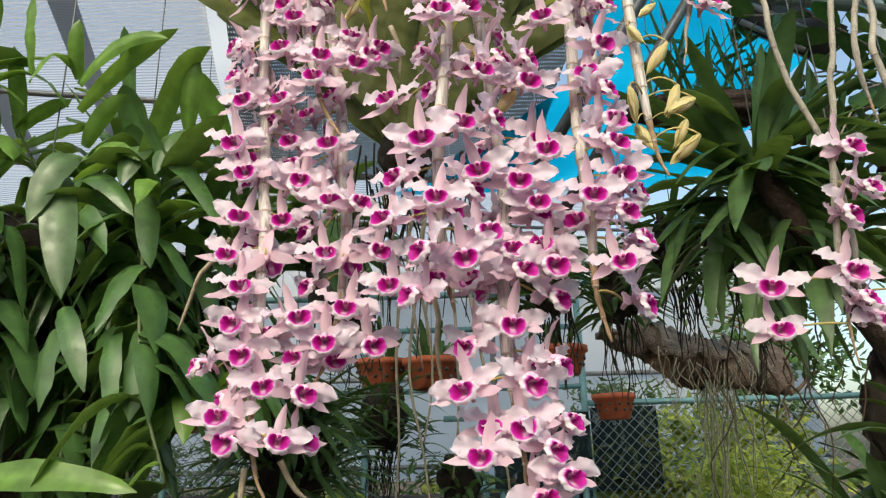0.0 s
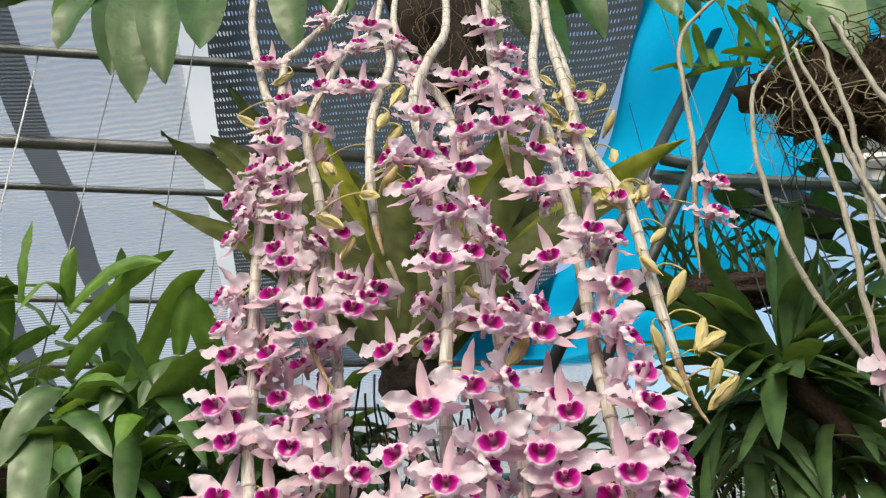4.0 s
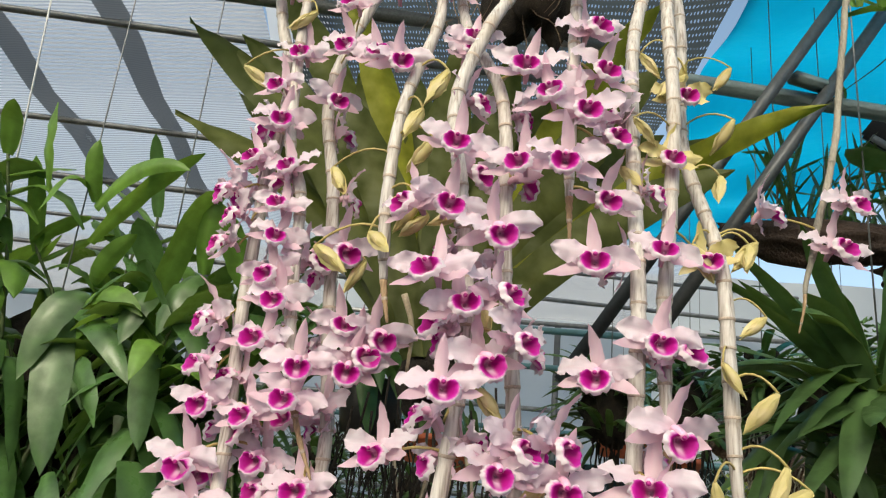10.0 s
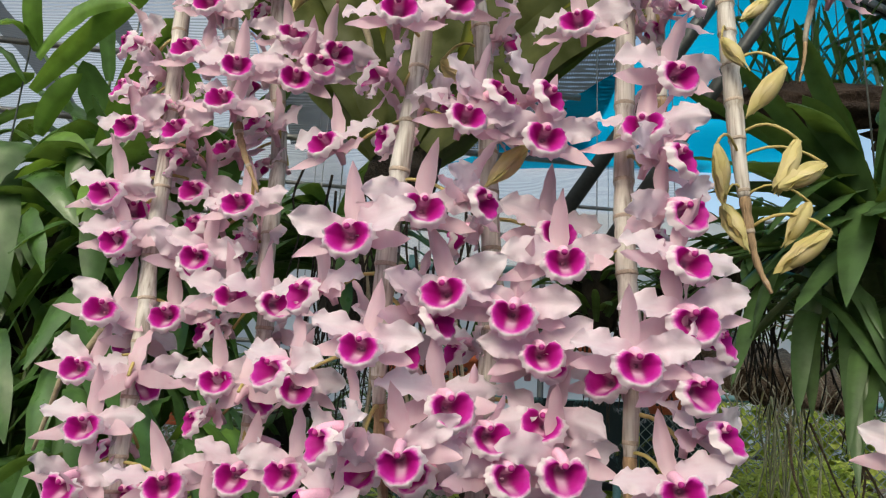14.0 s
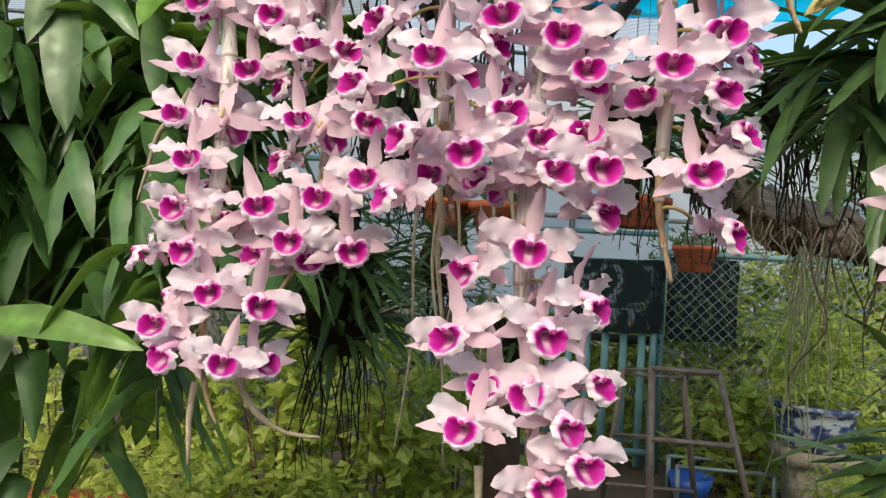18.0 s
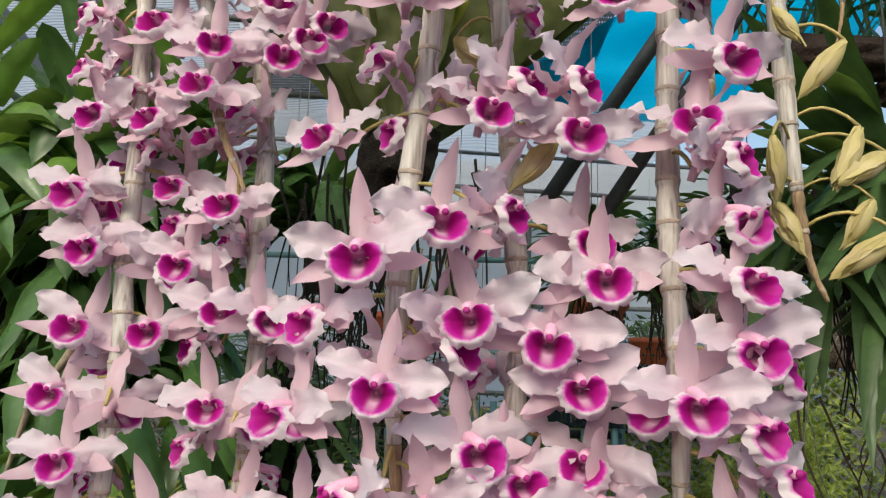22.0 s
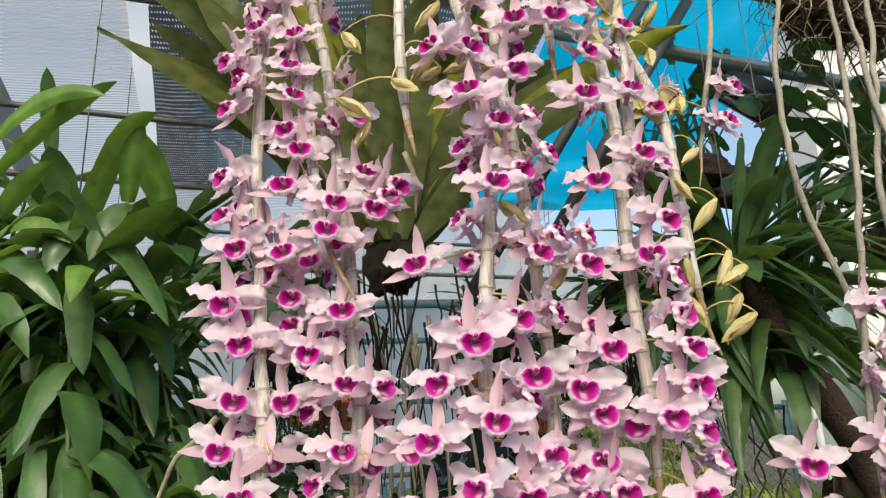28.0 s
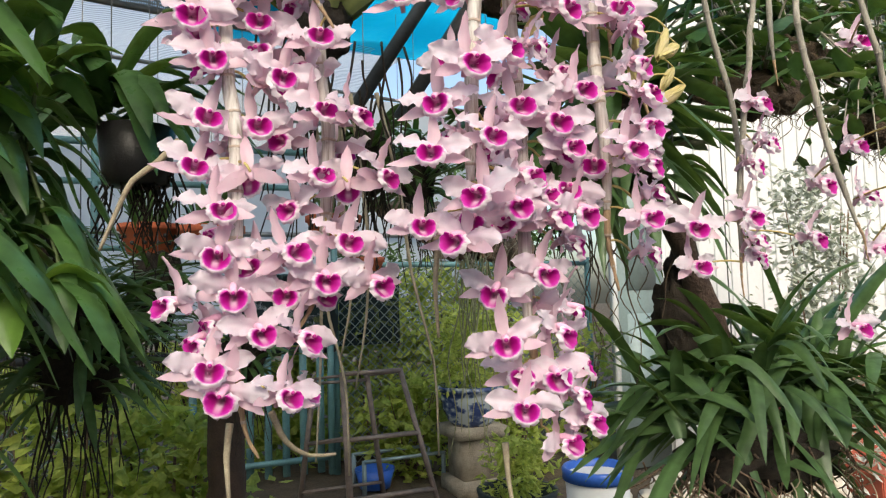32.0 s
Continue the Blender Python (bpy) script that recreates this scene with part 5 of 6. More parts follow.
low = rosette("strap_orchid", "strap-leaved orchid spilling from a hung block of dark roots", (0.96, 1.20, 1.26), 42, 0.38, 0.014, low_leaf, rng, -0.3, 0.9, droop=0.30)
for cx, cz, n, L, e0, e1 in ((-0.20, -0.03, 34, 0.30, -0.4, 1.0), (0.22, 0.02, 40, 0.36, -0.3, 1.0), (0.05, -0.12, 40, 0.34, -0.7, 0.3), (0.36, -0.08, 26, 0.30, -0.5, 0.9)):
    for i in range(n):
        a = rng.uniform(0, 6.28)
        e = rng.uniform(e0, e1)
        h = math.sqrt(max(0.08, 1 - e * e * 0.8))
        b0 = Vector((cx + rng.uniform(-0.05, 0.05), rng.uniform(-0.05, 0.05), cz + rng.uniform(-0.04, 0.04)))
        l = L * rng.uniform(0.5, 1.15)
        bm = bmesh.new()
        hang_leaf(bm, b0, b0 + Vector((math.cos(a) * l * h, math.sin(a) * l * h * 0.6, e * l - 0.10 * h)), l * rng.uniform(0.05, 0.35), rng.uniform(0.008, 0.019), rng, 0.7)
        part("leaf", bm, low_leaf if i % 4 else strap_mat, low)
for i in range(120):
    a = rng.uniform(0, 6.28)
    e = rng.uniform(-0.6, 1.0)
    h = math.sqrt(max(0.08, 1 - e * e * 0.8))
    b0 = Vector((rng.uniform(-0.26, 0.36), rng.uniform(-0.08, 0.08), rng.uniform(-0.10, 0.10)))
    l = rng.uniform(0.16, 0.36)
    bm = bmesh.new()
    hang_leaf(bm, b0, b0 + Vector((math.cos(a) * l * h, math.sin(a) * l * h * 0.6, e * l - 0.08 * h)), l * rng.uniform(0.08, 0.40), rng.uniform(0.014, 0.026), rng, 0.5)
    part("leaf", bm, dark_leaf if i % 3 else low_leaf, low)
lump("root_block", (-0.09, 0.10, 0.17), (0.06, 0.05, 0.13), root_mat, low, rng)
lump("root_mass", (0.02, 0.0, -0.15), (0.20, 0.09, 0.07), root_mat, low, rng)
strands(low, "root", (0.0, -0.02, -0.14), 110, (0.28, 0.07, 0.03), 0.16, 0.0024, bark_mat, rng, 1.3)
strands(low, "aerial_root", (0.0, -0.04, -0.16), 26, (0.28, 0.05, 0.03), 0.20, 0.0022, aerial_mat, rng, 1.0)
wire(low, 0.96, 1.24, 1.34, 3.10)

for hx, hy, hz, wide in ((1.12, 1.32, 2.05, 0.9), (1.62, 1.60, 2.30, 1.2), (1.81, 1.45, 2.03, 1.0)):
    hung = thing("hanging_plant", "leafy plant growing on a hung slab of brown wood", "plant", at=(hx, hy, hz))
    lump("wood_slab", (0.04, 0, -0.06), (0.17, 0.05, 0.055), fibre_mat, hung, rng, 0.5)
    strands(hung, "root", (0.04, -0.03, -0.07), 60, (0.17, 0.04, 0.03), 0.10, 0.0018, fibre_mat, rng, 1.4)
    for i in range(20 if hx < 1.3 else 34):
        a = rng.uniform(0, 6.28)
        tip = Vector((math.cos(a) * rng.uniform(0.15, 0.5) * wide, math.sin(a) * 0.25, rng.uniform(-0.25, 0.40)))
        path = smooth_path([(0.08, 0, -0.02), tip * 0.5 + Vector((0, 0, 0.12)), tip], 0.02)
        bm = bmesh.new()
        tube(bm, path, lambda t: 0.004 * (1 - 0.5 * t), 5)
        part("stem", bm, bare_mat, hung)
        for k in range(9):
            p = path[min(len(path) - 1, int((k + 1) / 9.5 * len(path)))]
            q = p + Vector((rng.uniform(-0.12, 0.12), rng.uniform(-0.06, 0.04), rng.uniform(-0.08, 0.05)))
            bm = bmesh.new()
            hang_leaf(bm, p, q, 0.02, rng.uniform(0.018, 0.028), rng, 0.2)
            part("leaf", bm, strap_mat if k % 2 else low_leaf, hung)
    wire(hung, hx + 0.08, hy, hz - 0.05, 3.10 if hx < 1.5 else 2.92)
side = rosette("strap_orchid", "drooping broad-leaved orchid in a hung dark pot", (-0.36, 1.85, 1.98), 46, 0.36, 0.030, strap_mat, rng, -0.5, 0.7, droop=0.35)
bm = bmesh.new()
tube(bm, [Vector((0.06, 0.0, z)) for z in (-0.20, -0.14, -0.06)], lambda t: 0.075 + 0.015 * t, 20)
part("pot", bm, black_mat, side)
strands(side, "root", (0.06, -0.02, -0.18), 40, (0.09, 0.05, 0.03), 0.22, 0.003, root_mat, rng, 0.5)
wire(side, -0.36, 1.89, 1.98, 2.99)

# ---- mid distance: hanging pots and dark plants ----
def hole_pot(label, at, r, h, rng, spiky=True):
    """A perforated clay pot with grassy leaves."""
    ob = thing("hanging_pot", label, "flower pot", at=at)
    prof = [(0.0, 0.0), (r * 0.62, 0.0), (r * 0.68, 0.004), (r * 0.92, h * 0.78), (r, h * 0.80), (r, h), (r * 0.92, h), (r * 0.86, h * 0.8), (r * 0.6, 0.012), (0.0, 0.012)]
    bm = bmesh.new()
    lathe(bm, prof, 28)
    pot = part("pot", bm, clay_mat, ob, m=Matrix.Translation((0, 0, -h / 2)))
    for k in range(12):
        a = 6.28 * k / 12
        for zz in (0.35, 0.58):
            bm = bmesh.new()
            rr = r * (0.68 + 0.31 * zz)
            bmesh.ops.create_uvsphere(bm, u_segments=8, v_segments=5, radius=r * 0.075)
            place("hole", to_mesh("hole", bm, black_mat), pot, Matrix.Translation((math.cos(a + zz) * rr, math.sin(a + zz) * rr, h * zz)))
    for i in range(40 if spiky else 24):
        a = rng.uniform(0, 6.28)
        L = rng.uniform(0.10, 0.24)
        bm = bmesh.new()
        hang_leaf(bm, (math.cos(a) * r * 0.4, math.sin(a) * r * 0.4, h / 2 - 0.02), (math.cos(a) * L * 0.7, math.sin(a) * L * 0.7, h / 2 + L * rng.uniform(0.2, 0.9)), 0.05, 0.004 if spiky else 0.012, rng, 0.7)
        part("leaf", bm, grey_leaf if spiky else dark_leaf, ob)
    return ob


def lathe(bm, prof, n=24):
    rings = [[bm.verts.new((r * math.cos(6.28318 * k / n), r * math.sin(6.28318 * k / n), z)) for k in range(n)] if r > 0 else [bm.verts.new((0, 0, z))] for r, z in prof]
    for a, c in zip(rings, rings[1:]):
        for k in range(n):
            q = [a[k % len(a)], a[(k + 1) % len(a)], c[(k + 1) % len(c)], c[k % len(c)]]
            q = list(dict.fromkeys(q))
            if len(q) > 2:
                bm.faces.new(q)
    return bm


rng = random.Random(44)
for at, r, hh, sp in (((1.37, 5.6, 1.74), 0.175, 0.20, True), ((-0.92, 2.4, 1.56), 0.11, 0.13, False), ((-0.05, 2.9, 1.73), 0.13, 0.13, False), ((-0.28, 3.0, 1.75), 0.12, 0.12, False), ((0.62, 3.6, 1.86), 0.15, 0.15, False)):
    p = hole_pot("perforated terracotta pot with thin leaves hung on a wire", at, r, hh, rng, sp)
    wire(p, at[0], at[1], at[2] - hh / 2 + 0.01, 3.12 if at[0] > 0.4 else 3.0)
tagged(roof)
for at, s, n in (((-0.43, 1.95, 1.42), 0.30, 190), ((-0.60, 2.45, 1.62), 0.26, 100), ((0.05, 2.7, 1.30), 0.22, 60), ((-0.25, 2.8, 1.55), 0.25, 80), ((0.34, 2.05, 1.92), 0.20, 90), ((0.66, 2.45, 1.98), 0.24, 90), ((0.72, 1.95, 1.99), 0.2, 90), ((0.82, 1.75, 1.94), 0.22, 90)):
    ob = thing("hanging_fern", "dark spiky-leaved plant hung from the roof", "fern", at=at)
    for i in range(n):
        a = rng.uniform(0, 6.28)
        z0 = rng.uniform(-0.5, 0.5) * s
        b0 = Vector((math.cos(a) * 0.25 * s, math.sin(a) * 0.25 * s, z0))
        t = b0 + Vector((math.cos(a) * s * rng.uniform(0.4, 0.9), math.sin(a) * s * 0.7, s * rng.uniform(-0.5, 0.35)))
        bm = bmesh.new()
        hang_leaf(bm, b0, t, s * 0.18, 0.011, rng, 0.6)
        part("leaf", bm, dark_leaf, ob)
    lump("root_ball", (0, 0, 0), (s * 0.35, s * 0.3, s * 0.5), root_mat, ob, rng)
    strands(ob, "root", (0, 0, -s * 0.5), 25, (s * 0.3, s * 0.2, 0.05), s * 1.1, 0.003, root_mat, rng, 0.3)
    wire(ob, at[0], at[1], at[2], 3.0 if at[1] > 2.6 else 3.02)

# dark wooden post and stump
post = thing("wooden_post", "dark weathered wooden post standing in the garden", "post", at=(0.01, 3.0, 0))
bm = bmesh.new()
tube(bm, [Vector((rng.uniform(-0.006, 0.006), 0, z * 0.1 - 0.05)) for z in range(13)], 0.075, 14)
part("shaft", bm, dark_wood, post)
stump = thing("tree_stump", "dark rotten tree stump covered with roots", "stump", at=(-0.72, 2.3, 0))
lump("stump", (0, 0, 0.25), (0.30, 0.20, 0.36), root_mat, stump, rng, 0.6)
strands(stump, "root", (0, -0.14, 0.58), 120, (0.26, 0.08, 0.1), 0.35, 0.004, bark_mat, rng, 0.8)

# row of clay pots on a plank bench
bench = thing("plank_bench", "low plank bench under the clay pots", "bench", at=(-1.4, 2.2, 0))
bm = bmesh.new()
box(bm, -0.6, -0.16, 0.50, 0.6, 0.16, 0.53, 0.004)
part("plank", bm, dark_wood, bench)
for x in (-0.5, 0.5):
    bm = bmesh.new()
    box(bm, x - 0.03, -0.12, -0.03, x + 0.03, 0.12, 0.50, 0.004)
    part("leg", bm, dark_wood, bench)
for i in range(5):
    ob = thing("clay_pot", "plain terracotta pot standing on the plank bench", "flower pot", "clay pots on the bench", at=(-1.78 + i * 0.2, 2.2, 0.53))
    bm = bmesh.new()
    lathe(bm, [(0, 0), (0.06, 0), (0.085, 0.14), (0.095, 0.14), (0.095, 0.17), (0.085, 0.17), (0.07, 0.10), (0, 0.10)], 24)
    part("pot", bm, clay_mat, ob)
    foliage("foliage", ob, 120, (0.10, 0.10, 0.10), 0.05, sun_toned_bush_leaf, rng, (0, 0, 0.22))

# ---- teal fence, gate and chain link ----
FY = 6.0
fence = thing("fence", "teal steel fence with chain-link mesh", "fence", kind="structure")
for x, top in ((-5.0, 2.9), (-2.4, 2.9), (-0.7, 2.9), (1.21, 2.9), (3.9, 1.86)):
    bm = bmesh.new()
    tube(bm, [Vector((x, FY, -0.05)), Vector((x, FY, top))], 0.030, 10)
    part("post", bm, teal_mat, fence)
for x0, x1, z, r in ((-5.0, 1.21, 2.80, 0.030), (-5.0, 1.21, 2.48, 0.026), (1.21, 3.9, 1.80, 0.026), (-5.0, -0.7, 1.10, 0.040), (-0.7, 1.21, 1.06, 0.036), (-5.0, 1.21, 1.95, 0.022)):
    bm = bmesh.new()
    tube(bm, [Vector((x0, FY, z)), Vector((x1, FY, z))], r, 8)
    part("rail", bm, teal_mat if z > 1.3 else black_mat, fence)
for x0, x1, z0, z1 in ((1.21, 3.9, 0.05, 1.80), (-5.0, -0.7, 0.05, 1.95)):
    bm = bmesh.new()
    c = 0.092
    H = z1 - z0
    n = int((x1 - x0 + H) / c)
    for k in range(n):
        for s in (1, -1):
            xa = x0 - H + k * c if s > 0 else x0 + k * c
            if s > 0:
                lo, hi = max(0, x0 - xa), min(H, x1 - xa)
                q0, q1 = (xa + lo, z0 + lo), (xa + hi, z0 + hi)
            else:
                lo, hi = max(0, xa - x1), min(H, xa - x0)
                q0, q1 = (xa - lo, z0 + lo), (xa - hi, z0 + hi)
            if hi - lo > 0.02:
                tube(bm, [Vector((q0[0], FY + 0.004 * s, q0[1])), Vector((q1[0], FY + 0.004 * s, q1[1]))], 0.0036, 4, False)
    tagged(part("chain_link", bm, wire_mat, fence), kind="stuff")
gate = thing("gate", "teal gate of upright bars with a dark net panel", "gate", at=(0, 0, 0))
for i in range(8):
    x = 0.02 + i * 0.148
    bm = bmesh.new()
    box(bm, x - 0.030, FY - 0.07, 0.02, x + 0.030, FY - 0.04, 1.30, 0.004)
    part("bar", bm, teal_mat, gate)
for z in (0.15, 1.14, 1.70):
    bm = bmesh.new()
    box(bm, -0.02, FY - 0.10, z - 0.025, 1.16, FY - 0.07, z + 0.025, 0.004)
    part("rail", bm, teal_mat, gate)
bm = bmesh.new()
bmesh.ops.create_grid(bm, x_segments=16, y_segments=10, size=0.5, matrix=pose(0.80, FY - 0.12, 1.42, 90) @ Matrix.Diagonal((0.82, 0.60, 1, 1)))
for v in bm.verts:
    v.co.y += 0.015 * noise.noise(v.co * 5) - 0.006
    v.co.z += 0.02 * noise.noise(Vector((v.co.x * 4, 2, 0)))
part("net_panel", bm, drape_mat, gate)
bm = bmesh.new()
box(bm, 1.12, FY - 0.10, 0, 1.17, FY - 0.04, 1.74, 0.004)
part("stile", bm, teal_mat, gate)
drape = thing("dark_net_drape", "dark green net draped behind the chain link", "net", kind="structure")
bm = bmesh.new()
bmesh.ops.create_grid(bm, x_segments=14, y_segments=14, size=0.5, matrix=pose(1.56, FY + 0.10, 1.42, 90) @ Matrix.Diagonal((0.58, 0.70, 1, 1)))
for v in bm.verts:
    v.co.y += 0.03 * noise.noise(v.co * 5)
part("net", bm, drape_mat, drape)

# ---- behind: pale screen, white house, door post, steps ----
bm = bmesh.new()
bmesh.ops.create_grid(bm, x_segments=60, y_segments=16, size=1, matrix=pose(-2.0, 7.4, 2.46, 90) @ Matrix.Diagonal((6.0, 1.30, 1, 1)))
for v in bm.verts:
    v.co.y += 0.03 * math.sin(v.co.x * 5) + 0.02 * noise.noise(v.co * 2)
tagged(part("screen_net", bm, screen_mat), "pale sheet of shade cloth closing the far side", "shade net", kind="structure")
for z in (1.3, 2.2, 3.1):
    bm = bmesh.new()
    tube(bm, [Vector((-8, 7.32, z)), Vector((4.0, 7.32, z))], 0.026, 8)
    part("pipe", bm, pipe_mat, roof)
house = thing("house", "white rendered house with grooved wall and moulded cornice", "house", at=(0, 0, 0))
bm = bmesh.new()
box(bm, 3.95, 5.0, -0.05, 12.0, 5.3, 5.5)
part("wall", bm, white_wall, house, smooth=False)
for i in range(26):
    bm = bmesh.new()
    box(bm, 4.06 + i * 0.20, 4.985, 0.4, 4.24 + i * 0.20, 5.0, 4.3, 0.004)
    part("wall_panel", bm, white_wall, house, smooth=False)
for z, d in ((4.42, 0.05), (4.60, 0.10), (5.02, 0.16), (5.24, 0.22)):
    bm = bmesh.new()
    box(bm, 3.85, 5.0 - d, z, 12.0, 5.0, z + 0.08, 0.02)
    part("cornice", bm, white_wall, house, smooth=False)
panel = thing("door_leaf", "open grey-teal door standing on edge", "door", at=(3.60, 4.8, 0))
bm = bmesh.new()
box(bm, -0.24, 0, 0.0, 0.26, 0.045, 3.02, 0.004)
part("door_panel", bm, door_mat, panel)
for z0, z1 in ((0.25, 1.3), (1.5, 2.8)):
    bm = bmesh.new()
    box(bm, -0.15, -0.012, z0, 0.17, 0.002, z1, 0.006)
    part("raised_field", bm, door_mat, panel)
for x in (-0.28, 0.26):
    bm = bmesh.new()
    box(bm, x, -0.01, 0.0, x + 0.04, 0.06, 3.06, 0.004)
    part("frame", bm, white_wall, panel)
steps = thing("steps", "flight of red-tiled steps beside the house", "steps", at=(4.38, 3.3, 0))
for i in range(4):
    bm = bmesh.new()
    box(bm, 0.0, 0.28 * i, -0.05 if i == 0 else 0.17 * i - 0.02, 2.4, 0.28 * i + 1.2, 0.17 * (i + 1), 0.008)
    part("step", bm, red_tile, steps, smooth=False)
for i in range(4):
    ob = thing("garden_stone", "pale rounded limestone block on the ground", "stone", "pale stones by the bucket", at=(2.1 + i * 0.55, 3.3 + 0.12 * (i % 2), 0))
    lump("stone", (0, 0, 0.10), (0.27, 0.20, 0.24), stone_mat, ob, rng, 0.45)

# ---- ladder, jar on its pedestal, bucket, tub ----
ladder = thing("step_ladder", "brown-grey steel step ladder standing on the soil", "ladder", at=(1.0, 4.4, 0))
def bar(parent, name, p0, p1, w, material):
    d = Vector(p1) - Vector(p0)
    bm = bmesh.new()
    box(bm, -w, -w * 0.7, -d.length / 2, w, w * 0.7, d.length / 2, 0.003)
    return part(name, bm, material, parent, m=Matrix.Translation((Vector(p0) + Vector(p1)) / 2) @ d.to_track_quat("Z", "Y").to_matrix().to_4x4())


bar(ladder, "leg", (-0.14, 0.0, 1.02), (-0.14, -0.16, 0), 0.020, rust_mat)
bar(ladder, "leg", (0.25, 0.0, 1.02), (0.48, -0.16, 0), 0.020, rust_mat)
bar(ladder, "leg", (-0.25, 0.34, 0.96), (-0.34, 0.52, 0), 0.017, rust_mat)
bar(ladder, "leg", (0.12, 0.34, 0.96), (0.29, 0.52, 0), 0.017, rust_mat)
for z in (1.01, 0.60, 0.24):
    k = (1.02 - z) / 1.02
    bar(ladder, "rung", (-0.14, -0.16 * k - 0.004, z), (0.25 + 0.23 * k, -0.16 * k - 0.004, z), 0.019, rust_mat)
for z in (0.92, 0.50, 0.16):
    k = (0.96 - z) / 0.96
    bar(ladder, "brace", (-0.25 - 0.09 * k, 0.34 + 0.18 * k, z), (0.12 + 0.17 * k, 0.34 + 0.18 * k, z), 0.014, rust_mat)
for x0, x1, z0, z1 in ((-0.14, -0.25, 1.0, 0.95), (0.25, 0.12, 1.0, 0.95), (-0.14, -0.29, 0.60, 0.52)):
    bar(ladder, "side_rail", (x0, 0.0, z0), (x1, 0.36, z1), 0.013, rust_mat)
stand = thing("plant_stand", "low grey-teal steel frame on the soil", "plant stand", at=(1.55, 5.2, 0))
for x in (-0.33, 0.33):
    for y in (0, 0.3):
        bar(stand, "leg", (x, y, 0.25), (x, y, -0.02), 0.016, teal_grey)
for y in (0, 0.3):
    bar(stand, "rail", (-0.33, y, 0.24), (0.33, y, 0.24), 0.016, teal_grey)
pedestal = thing("stone_pedestal", "pale stone pedestal under the glazed jar", "pedestal", at=(2.05, 5.0, 0))
for n, a in (("base", (0.20, 0.0, 0.08)), ("shaft", (0.15, 0.08, 0.40)), ("top_slab", (0.22, 0.40, 0.48))):
    bm = bmesh.new()
    box(bm, -a[0], -a[0], a[1] - (0.05 if n == "base" else 0), a[0], a[0], a[2], 0.008)
    part(n, bm, old_stone, pedestal)
jar = thing("glazed_jar", "blue and white glazed jar planted with a leafy shrub", "jar", at=(2.05, 5.0, 0.48))
bm = bmesh.new()
lathe(bm, [(0, 0), (0.15, 0), (0.19, 0.04), (0.235, 0.14), (0.24, 0.22), (0.235, 0.26), (0.265, 0.27), (0.265, 0.31), (0.225, 0.31), (0.21, 0.25), (0, 0.24)], 36)
part("pot", bm, jar_mat, jar)
foliage("foliage", jar, 1300, (0.40, 0.32, 0.32), 0.07, sun_toned_bush_leaf, rng, (0, 0, 0.60))
bucket = thing("bucket", "white plastic bucket with a blue rim", "bucket", at=(1.74, 2.9, 0.0))
bm = bmesh.new()
lathe(bm, [(0, 0), (0.13, 0), (0.157, 0.60), (0.148, 0.60), (0.12, 0.02), (0, 0.02)], 32)
part("body", bm, white_wall, bucket)
bm = bmesh.new()
lathe(bm, [(0.152, 0.585), (0.170, 0.58), (0.172, 0.63), (0.164, 0.64), (0.150, 0.63), (0.152, 0.585)], 32)
part("rim", bm, blue_plastic, bucket, "bright blue rim")
tub = thing("plastic_tub", "small blue plastic tub on the soil", "tub", at=(1.35, 5.35, 0))
bm = bmesh.new()
lathe(bm, [(0, 0), (0.12, 0), (0.16, 0.15), (0.15, 0.15), (0.11, 0.02), (0, 0.02)], 28)
part("body", bm, blue_plastic, tub)
planter = thing("round_planter", "dark green round planter behind the bucket", "planter", at=(1.62, 3.5, 0))
bm = bmesh.new()
lathe(bm, [(0, 0), (0.16, 0), (0.22, 0.36), (0.23, 0.40), (0.20, 0.40), (0.19, 0.32), (0, 0.32)], 32)
part("pot", bm, pot_mat, planter)
foliage("foliage", planter, 500, (0.22, 0.2, 0.18), 0.06, sun_toned_bush_leaf, rng, (0, 0, 0.52))

# ---- garden shrubs and trees behind ----
rng = random.Random(77)
NEAR_BUSHES = (((-1.55, 3.3, 0), (0.42, 0.35, 0.5), 0.06, 1500), ((-1.0, 3.2, 0), (0.4, 0.3, 0.62), 0.055, 1900), ((-0.55, 3.1, 0), (0.38, 0.3, 0.64), 0.05, 2200), ((-0.2, 3.4, 0), (0.4, 0.3, 0.52), 0.06, 1600), ((-1.2, 2.75, 0), (0.34, 0.3, 0.36), 0.05, 1100), ((-0.75, 2.8, 0), (0.3, 0.25, 0.34), 0.045, 1000), ((0.2, 6.6, 0), (0.6, 0.3, 0.6), 0.10, 1100), ((-2.2, 3.4, 0), (0.5, 0.4, 0.5), 0.06, 1200))
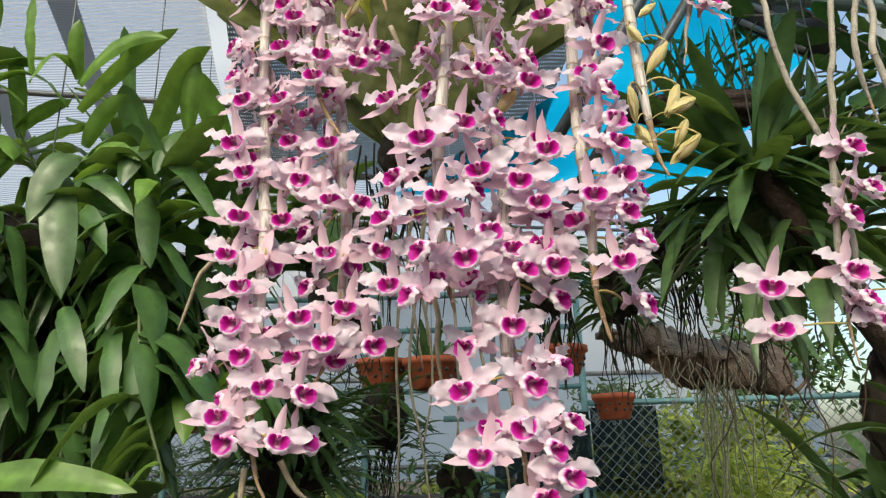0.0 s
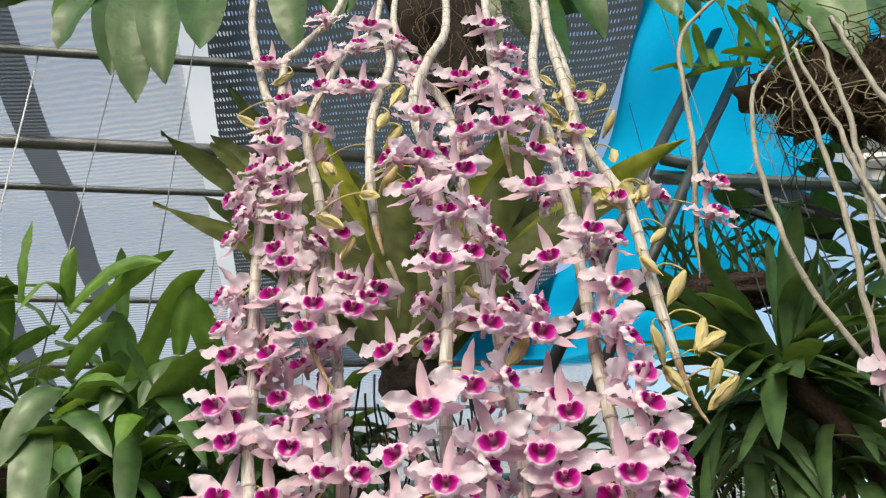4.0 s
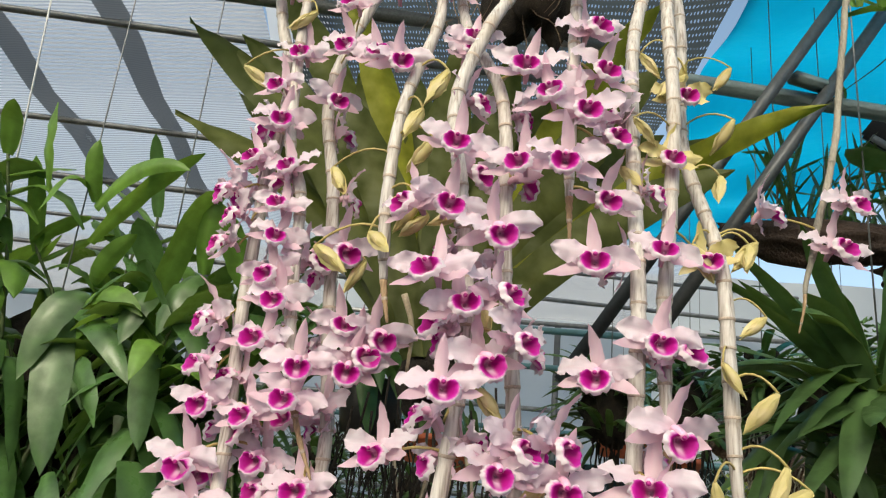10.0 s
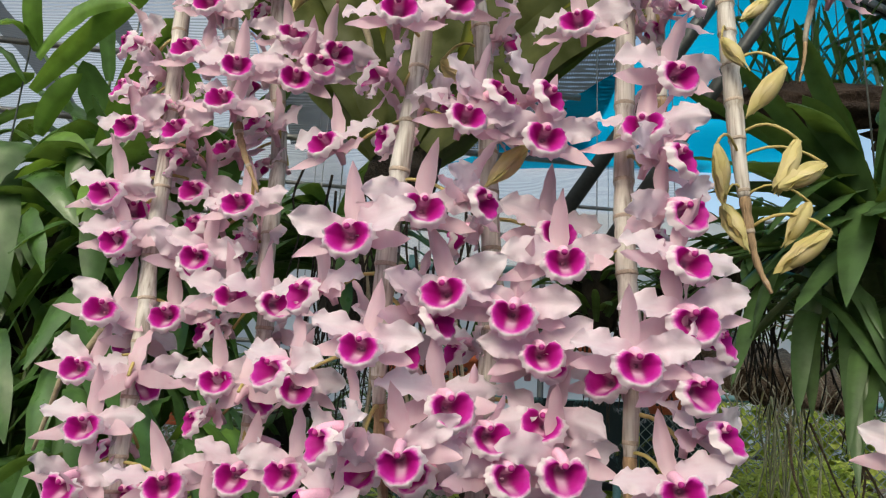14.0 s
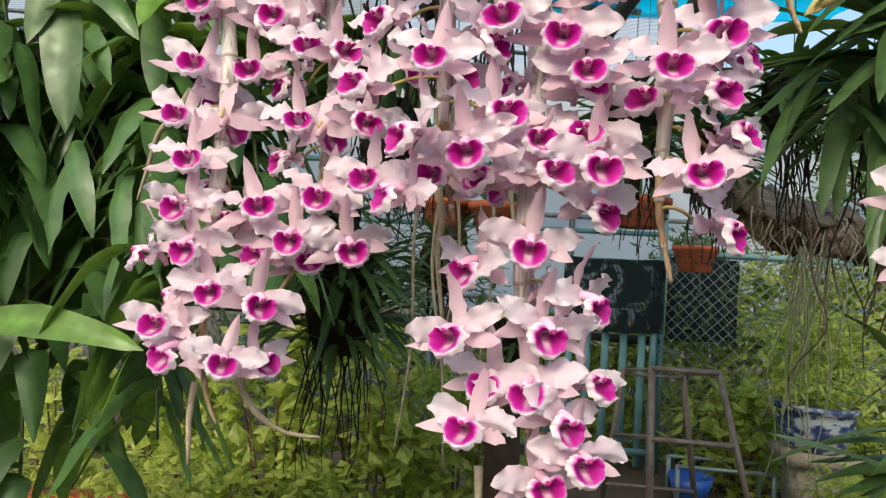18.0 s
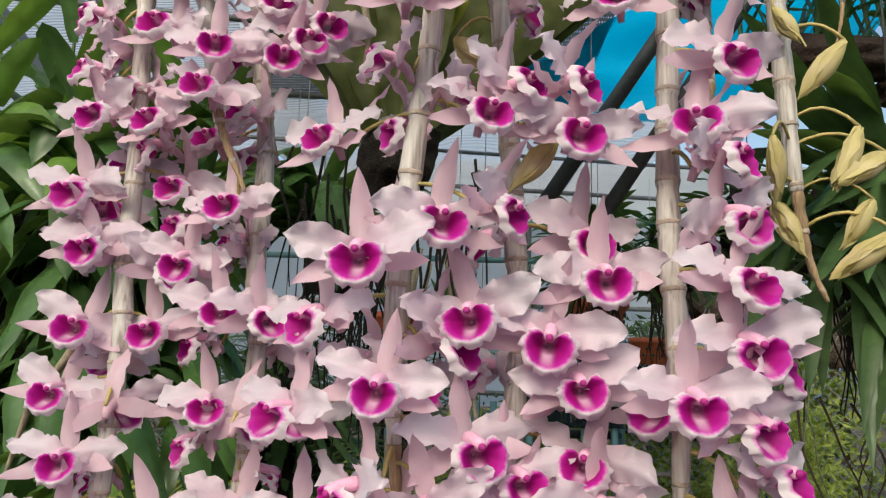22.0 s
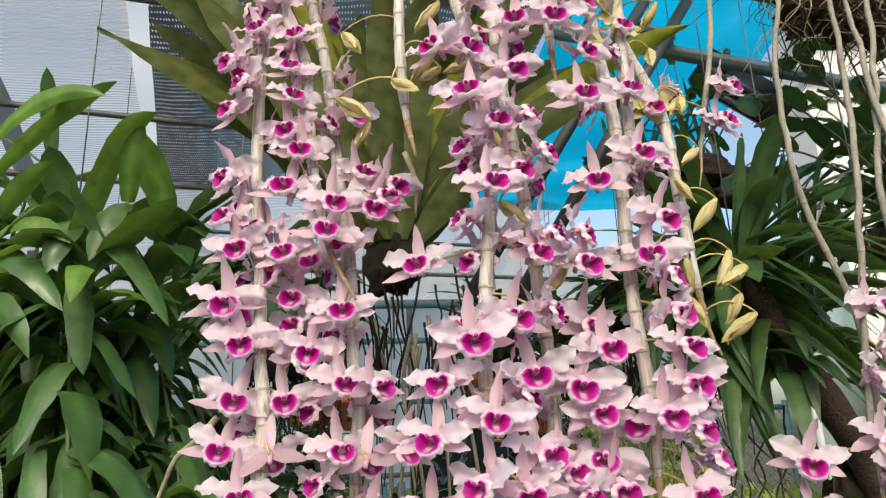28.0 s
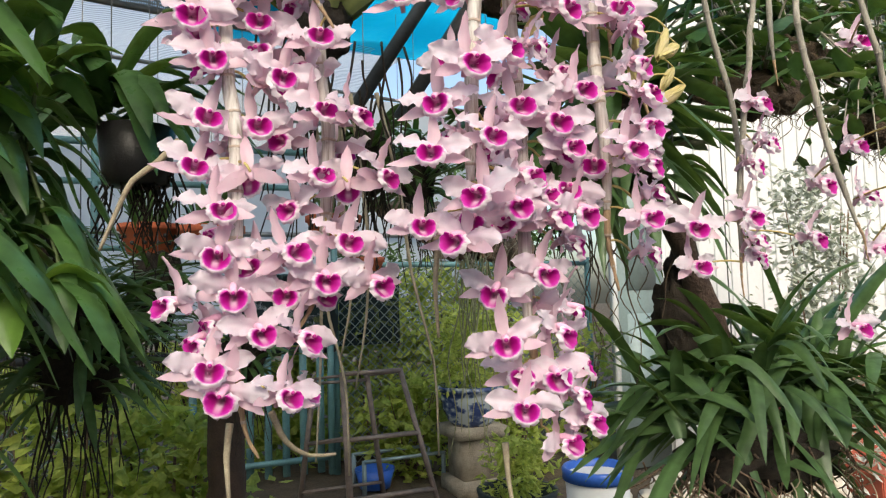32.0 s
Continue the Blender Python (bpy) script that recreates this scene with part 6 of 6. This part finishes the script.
FAR_BUSHES = (((1.7, 6.5, 0), (0.6, 0.3, 0.75), 0.1, 1500), ((2.4, 6.4, 0), (0.6, 0.3, 0.9), 0.09, 1900), ((3.0, 6.5, 0), (0.6, 0.3, 0.85), 0.09, 1300), ((3.5, 5.6, 0), (0.4, 0.3, 0.6), 0.07, 900), ((2.6, 5.3, 0), (0.35, 0.25, 0.36), 0.06, 900), ((0.9, 6.5, 0), (0.6, 0.3, 0.55), 0.09, 1300), ((1.75, 5.6, 0), (0.4, 0.25, 0.40), 0.07, 1000), ((-3.2, 3.6, 0), (0.6, 0.4, 0.6), 0.07, 1200), ((0.35, 2.4, 0), (0.25, 0.2, 0.25), 0.05, 400))
# their sunlit look comes from the lightened leaf colour
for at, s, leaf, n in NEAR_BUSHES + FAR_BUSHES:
    bush("yellow-green garden shrub with sunlight put into its leaf colour", at, s, leaf * 1.5, int(n * 0.6), sun_toned_bush_leaf, rng)
for at, s, n in (((1.75, 7.0, 0), (0.6, 0.3, 1.05), 1600), ((2.9, 7.0, 0), (0.7, 0.3, 1.0), 1300), ((-0.9, 6.7, 0), (1.1, 0.3, 0.8), 1700), ((-2.6, 6.7, 0), (1.1, 0.3, 0.8), 1500)):
    bush("tall dark shrub behind the fence", at, s, 0.11, n, dark_leaf, rng, 0.35)
tree = thing("garden_tree", "tree with spreading leafy crown beside the house", "tree", at=(3.3, 6.6, 0))
bm = bmesh.new()
tube(bm, smooth_path([(0, 0, -0.05), (0.05, 0, 0.8), (-0.05, 0.05, 1.6), (0.0, 0, 2.6)], 0.1), lambda t: 0.06 * (1 - 0.6 * t), 8)
part("trunk", bm, bark_mat, tree)
for i in range(7):
    a = rng.uniform(0, 6.28)
    z = rng.uniform(1.5, 2.4)
    bm = bmesh.new()
    tube(bm, smooth_path([(0, 0, z), (math.cos(a) * 0.3, math.sin(a) * 0.15, z + 0.25), (math.cos(a) * 0.7, math.sin(a) * 0.3, z + 0.4)], 0.06), lambda t: 0.02 * (1 - 0.7 * t), 6)
    part("limb", bm, bark_mat, tree)
foliage("crown", tree, 1500, (0.75, 0.4, 0.75), 0.11, strap_mat, rng, (0, 0, 2.45))

bush("pale silver-leaved shrub against the white wall", (4.30, 3.6, 0), (0.55, 0.3, 1.20), 0.085, 2600, silver_leaf, rng, 0.5)

# closing walls behind the camera
bm = bmesh.new()
box(bm, -7, -3.2, -0.05, 7, -3.1, 2.6)
tagged(part("wall_south", bm, white_wall, smooth=False), "pale garden wall", "wall", kind="structure")
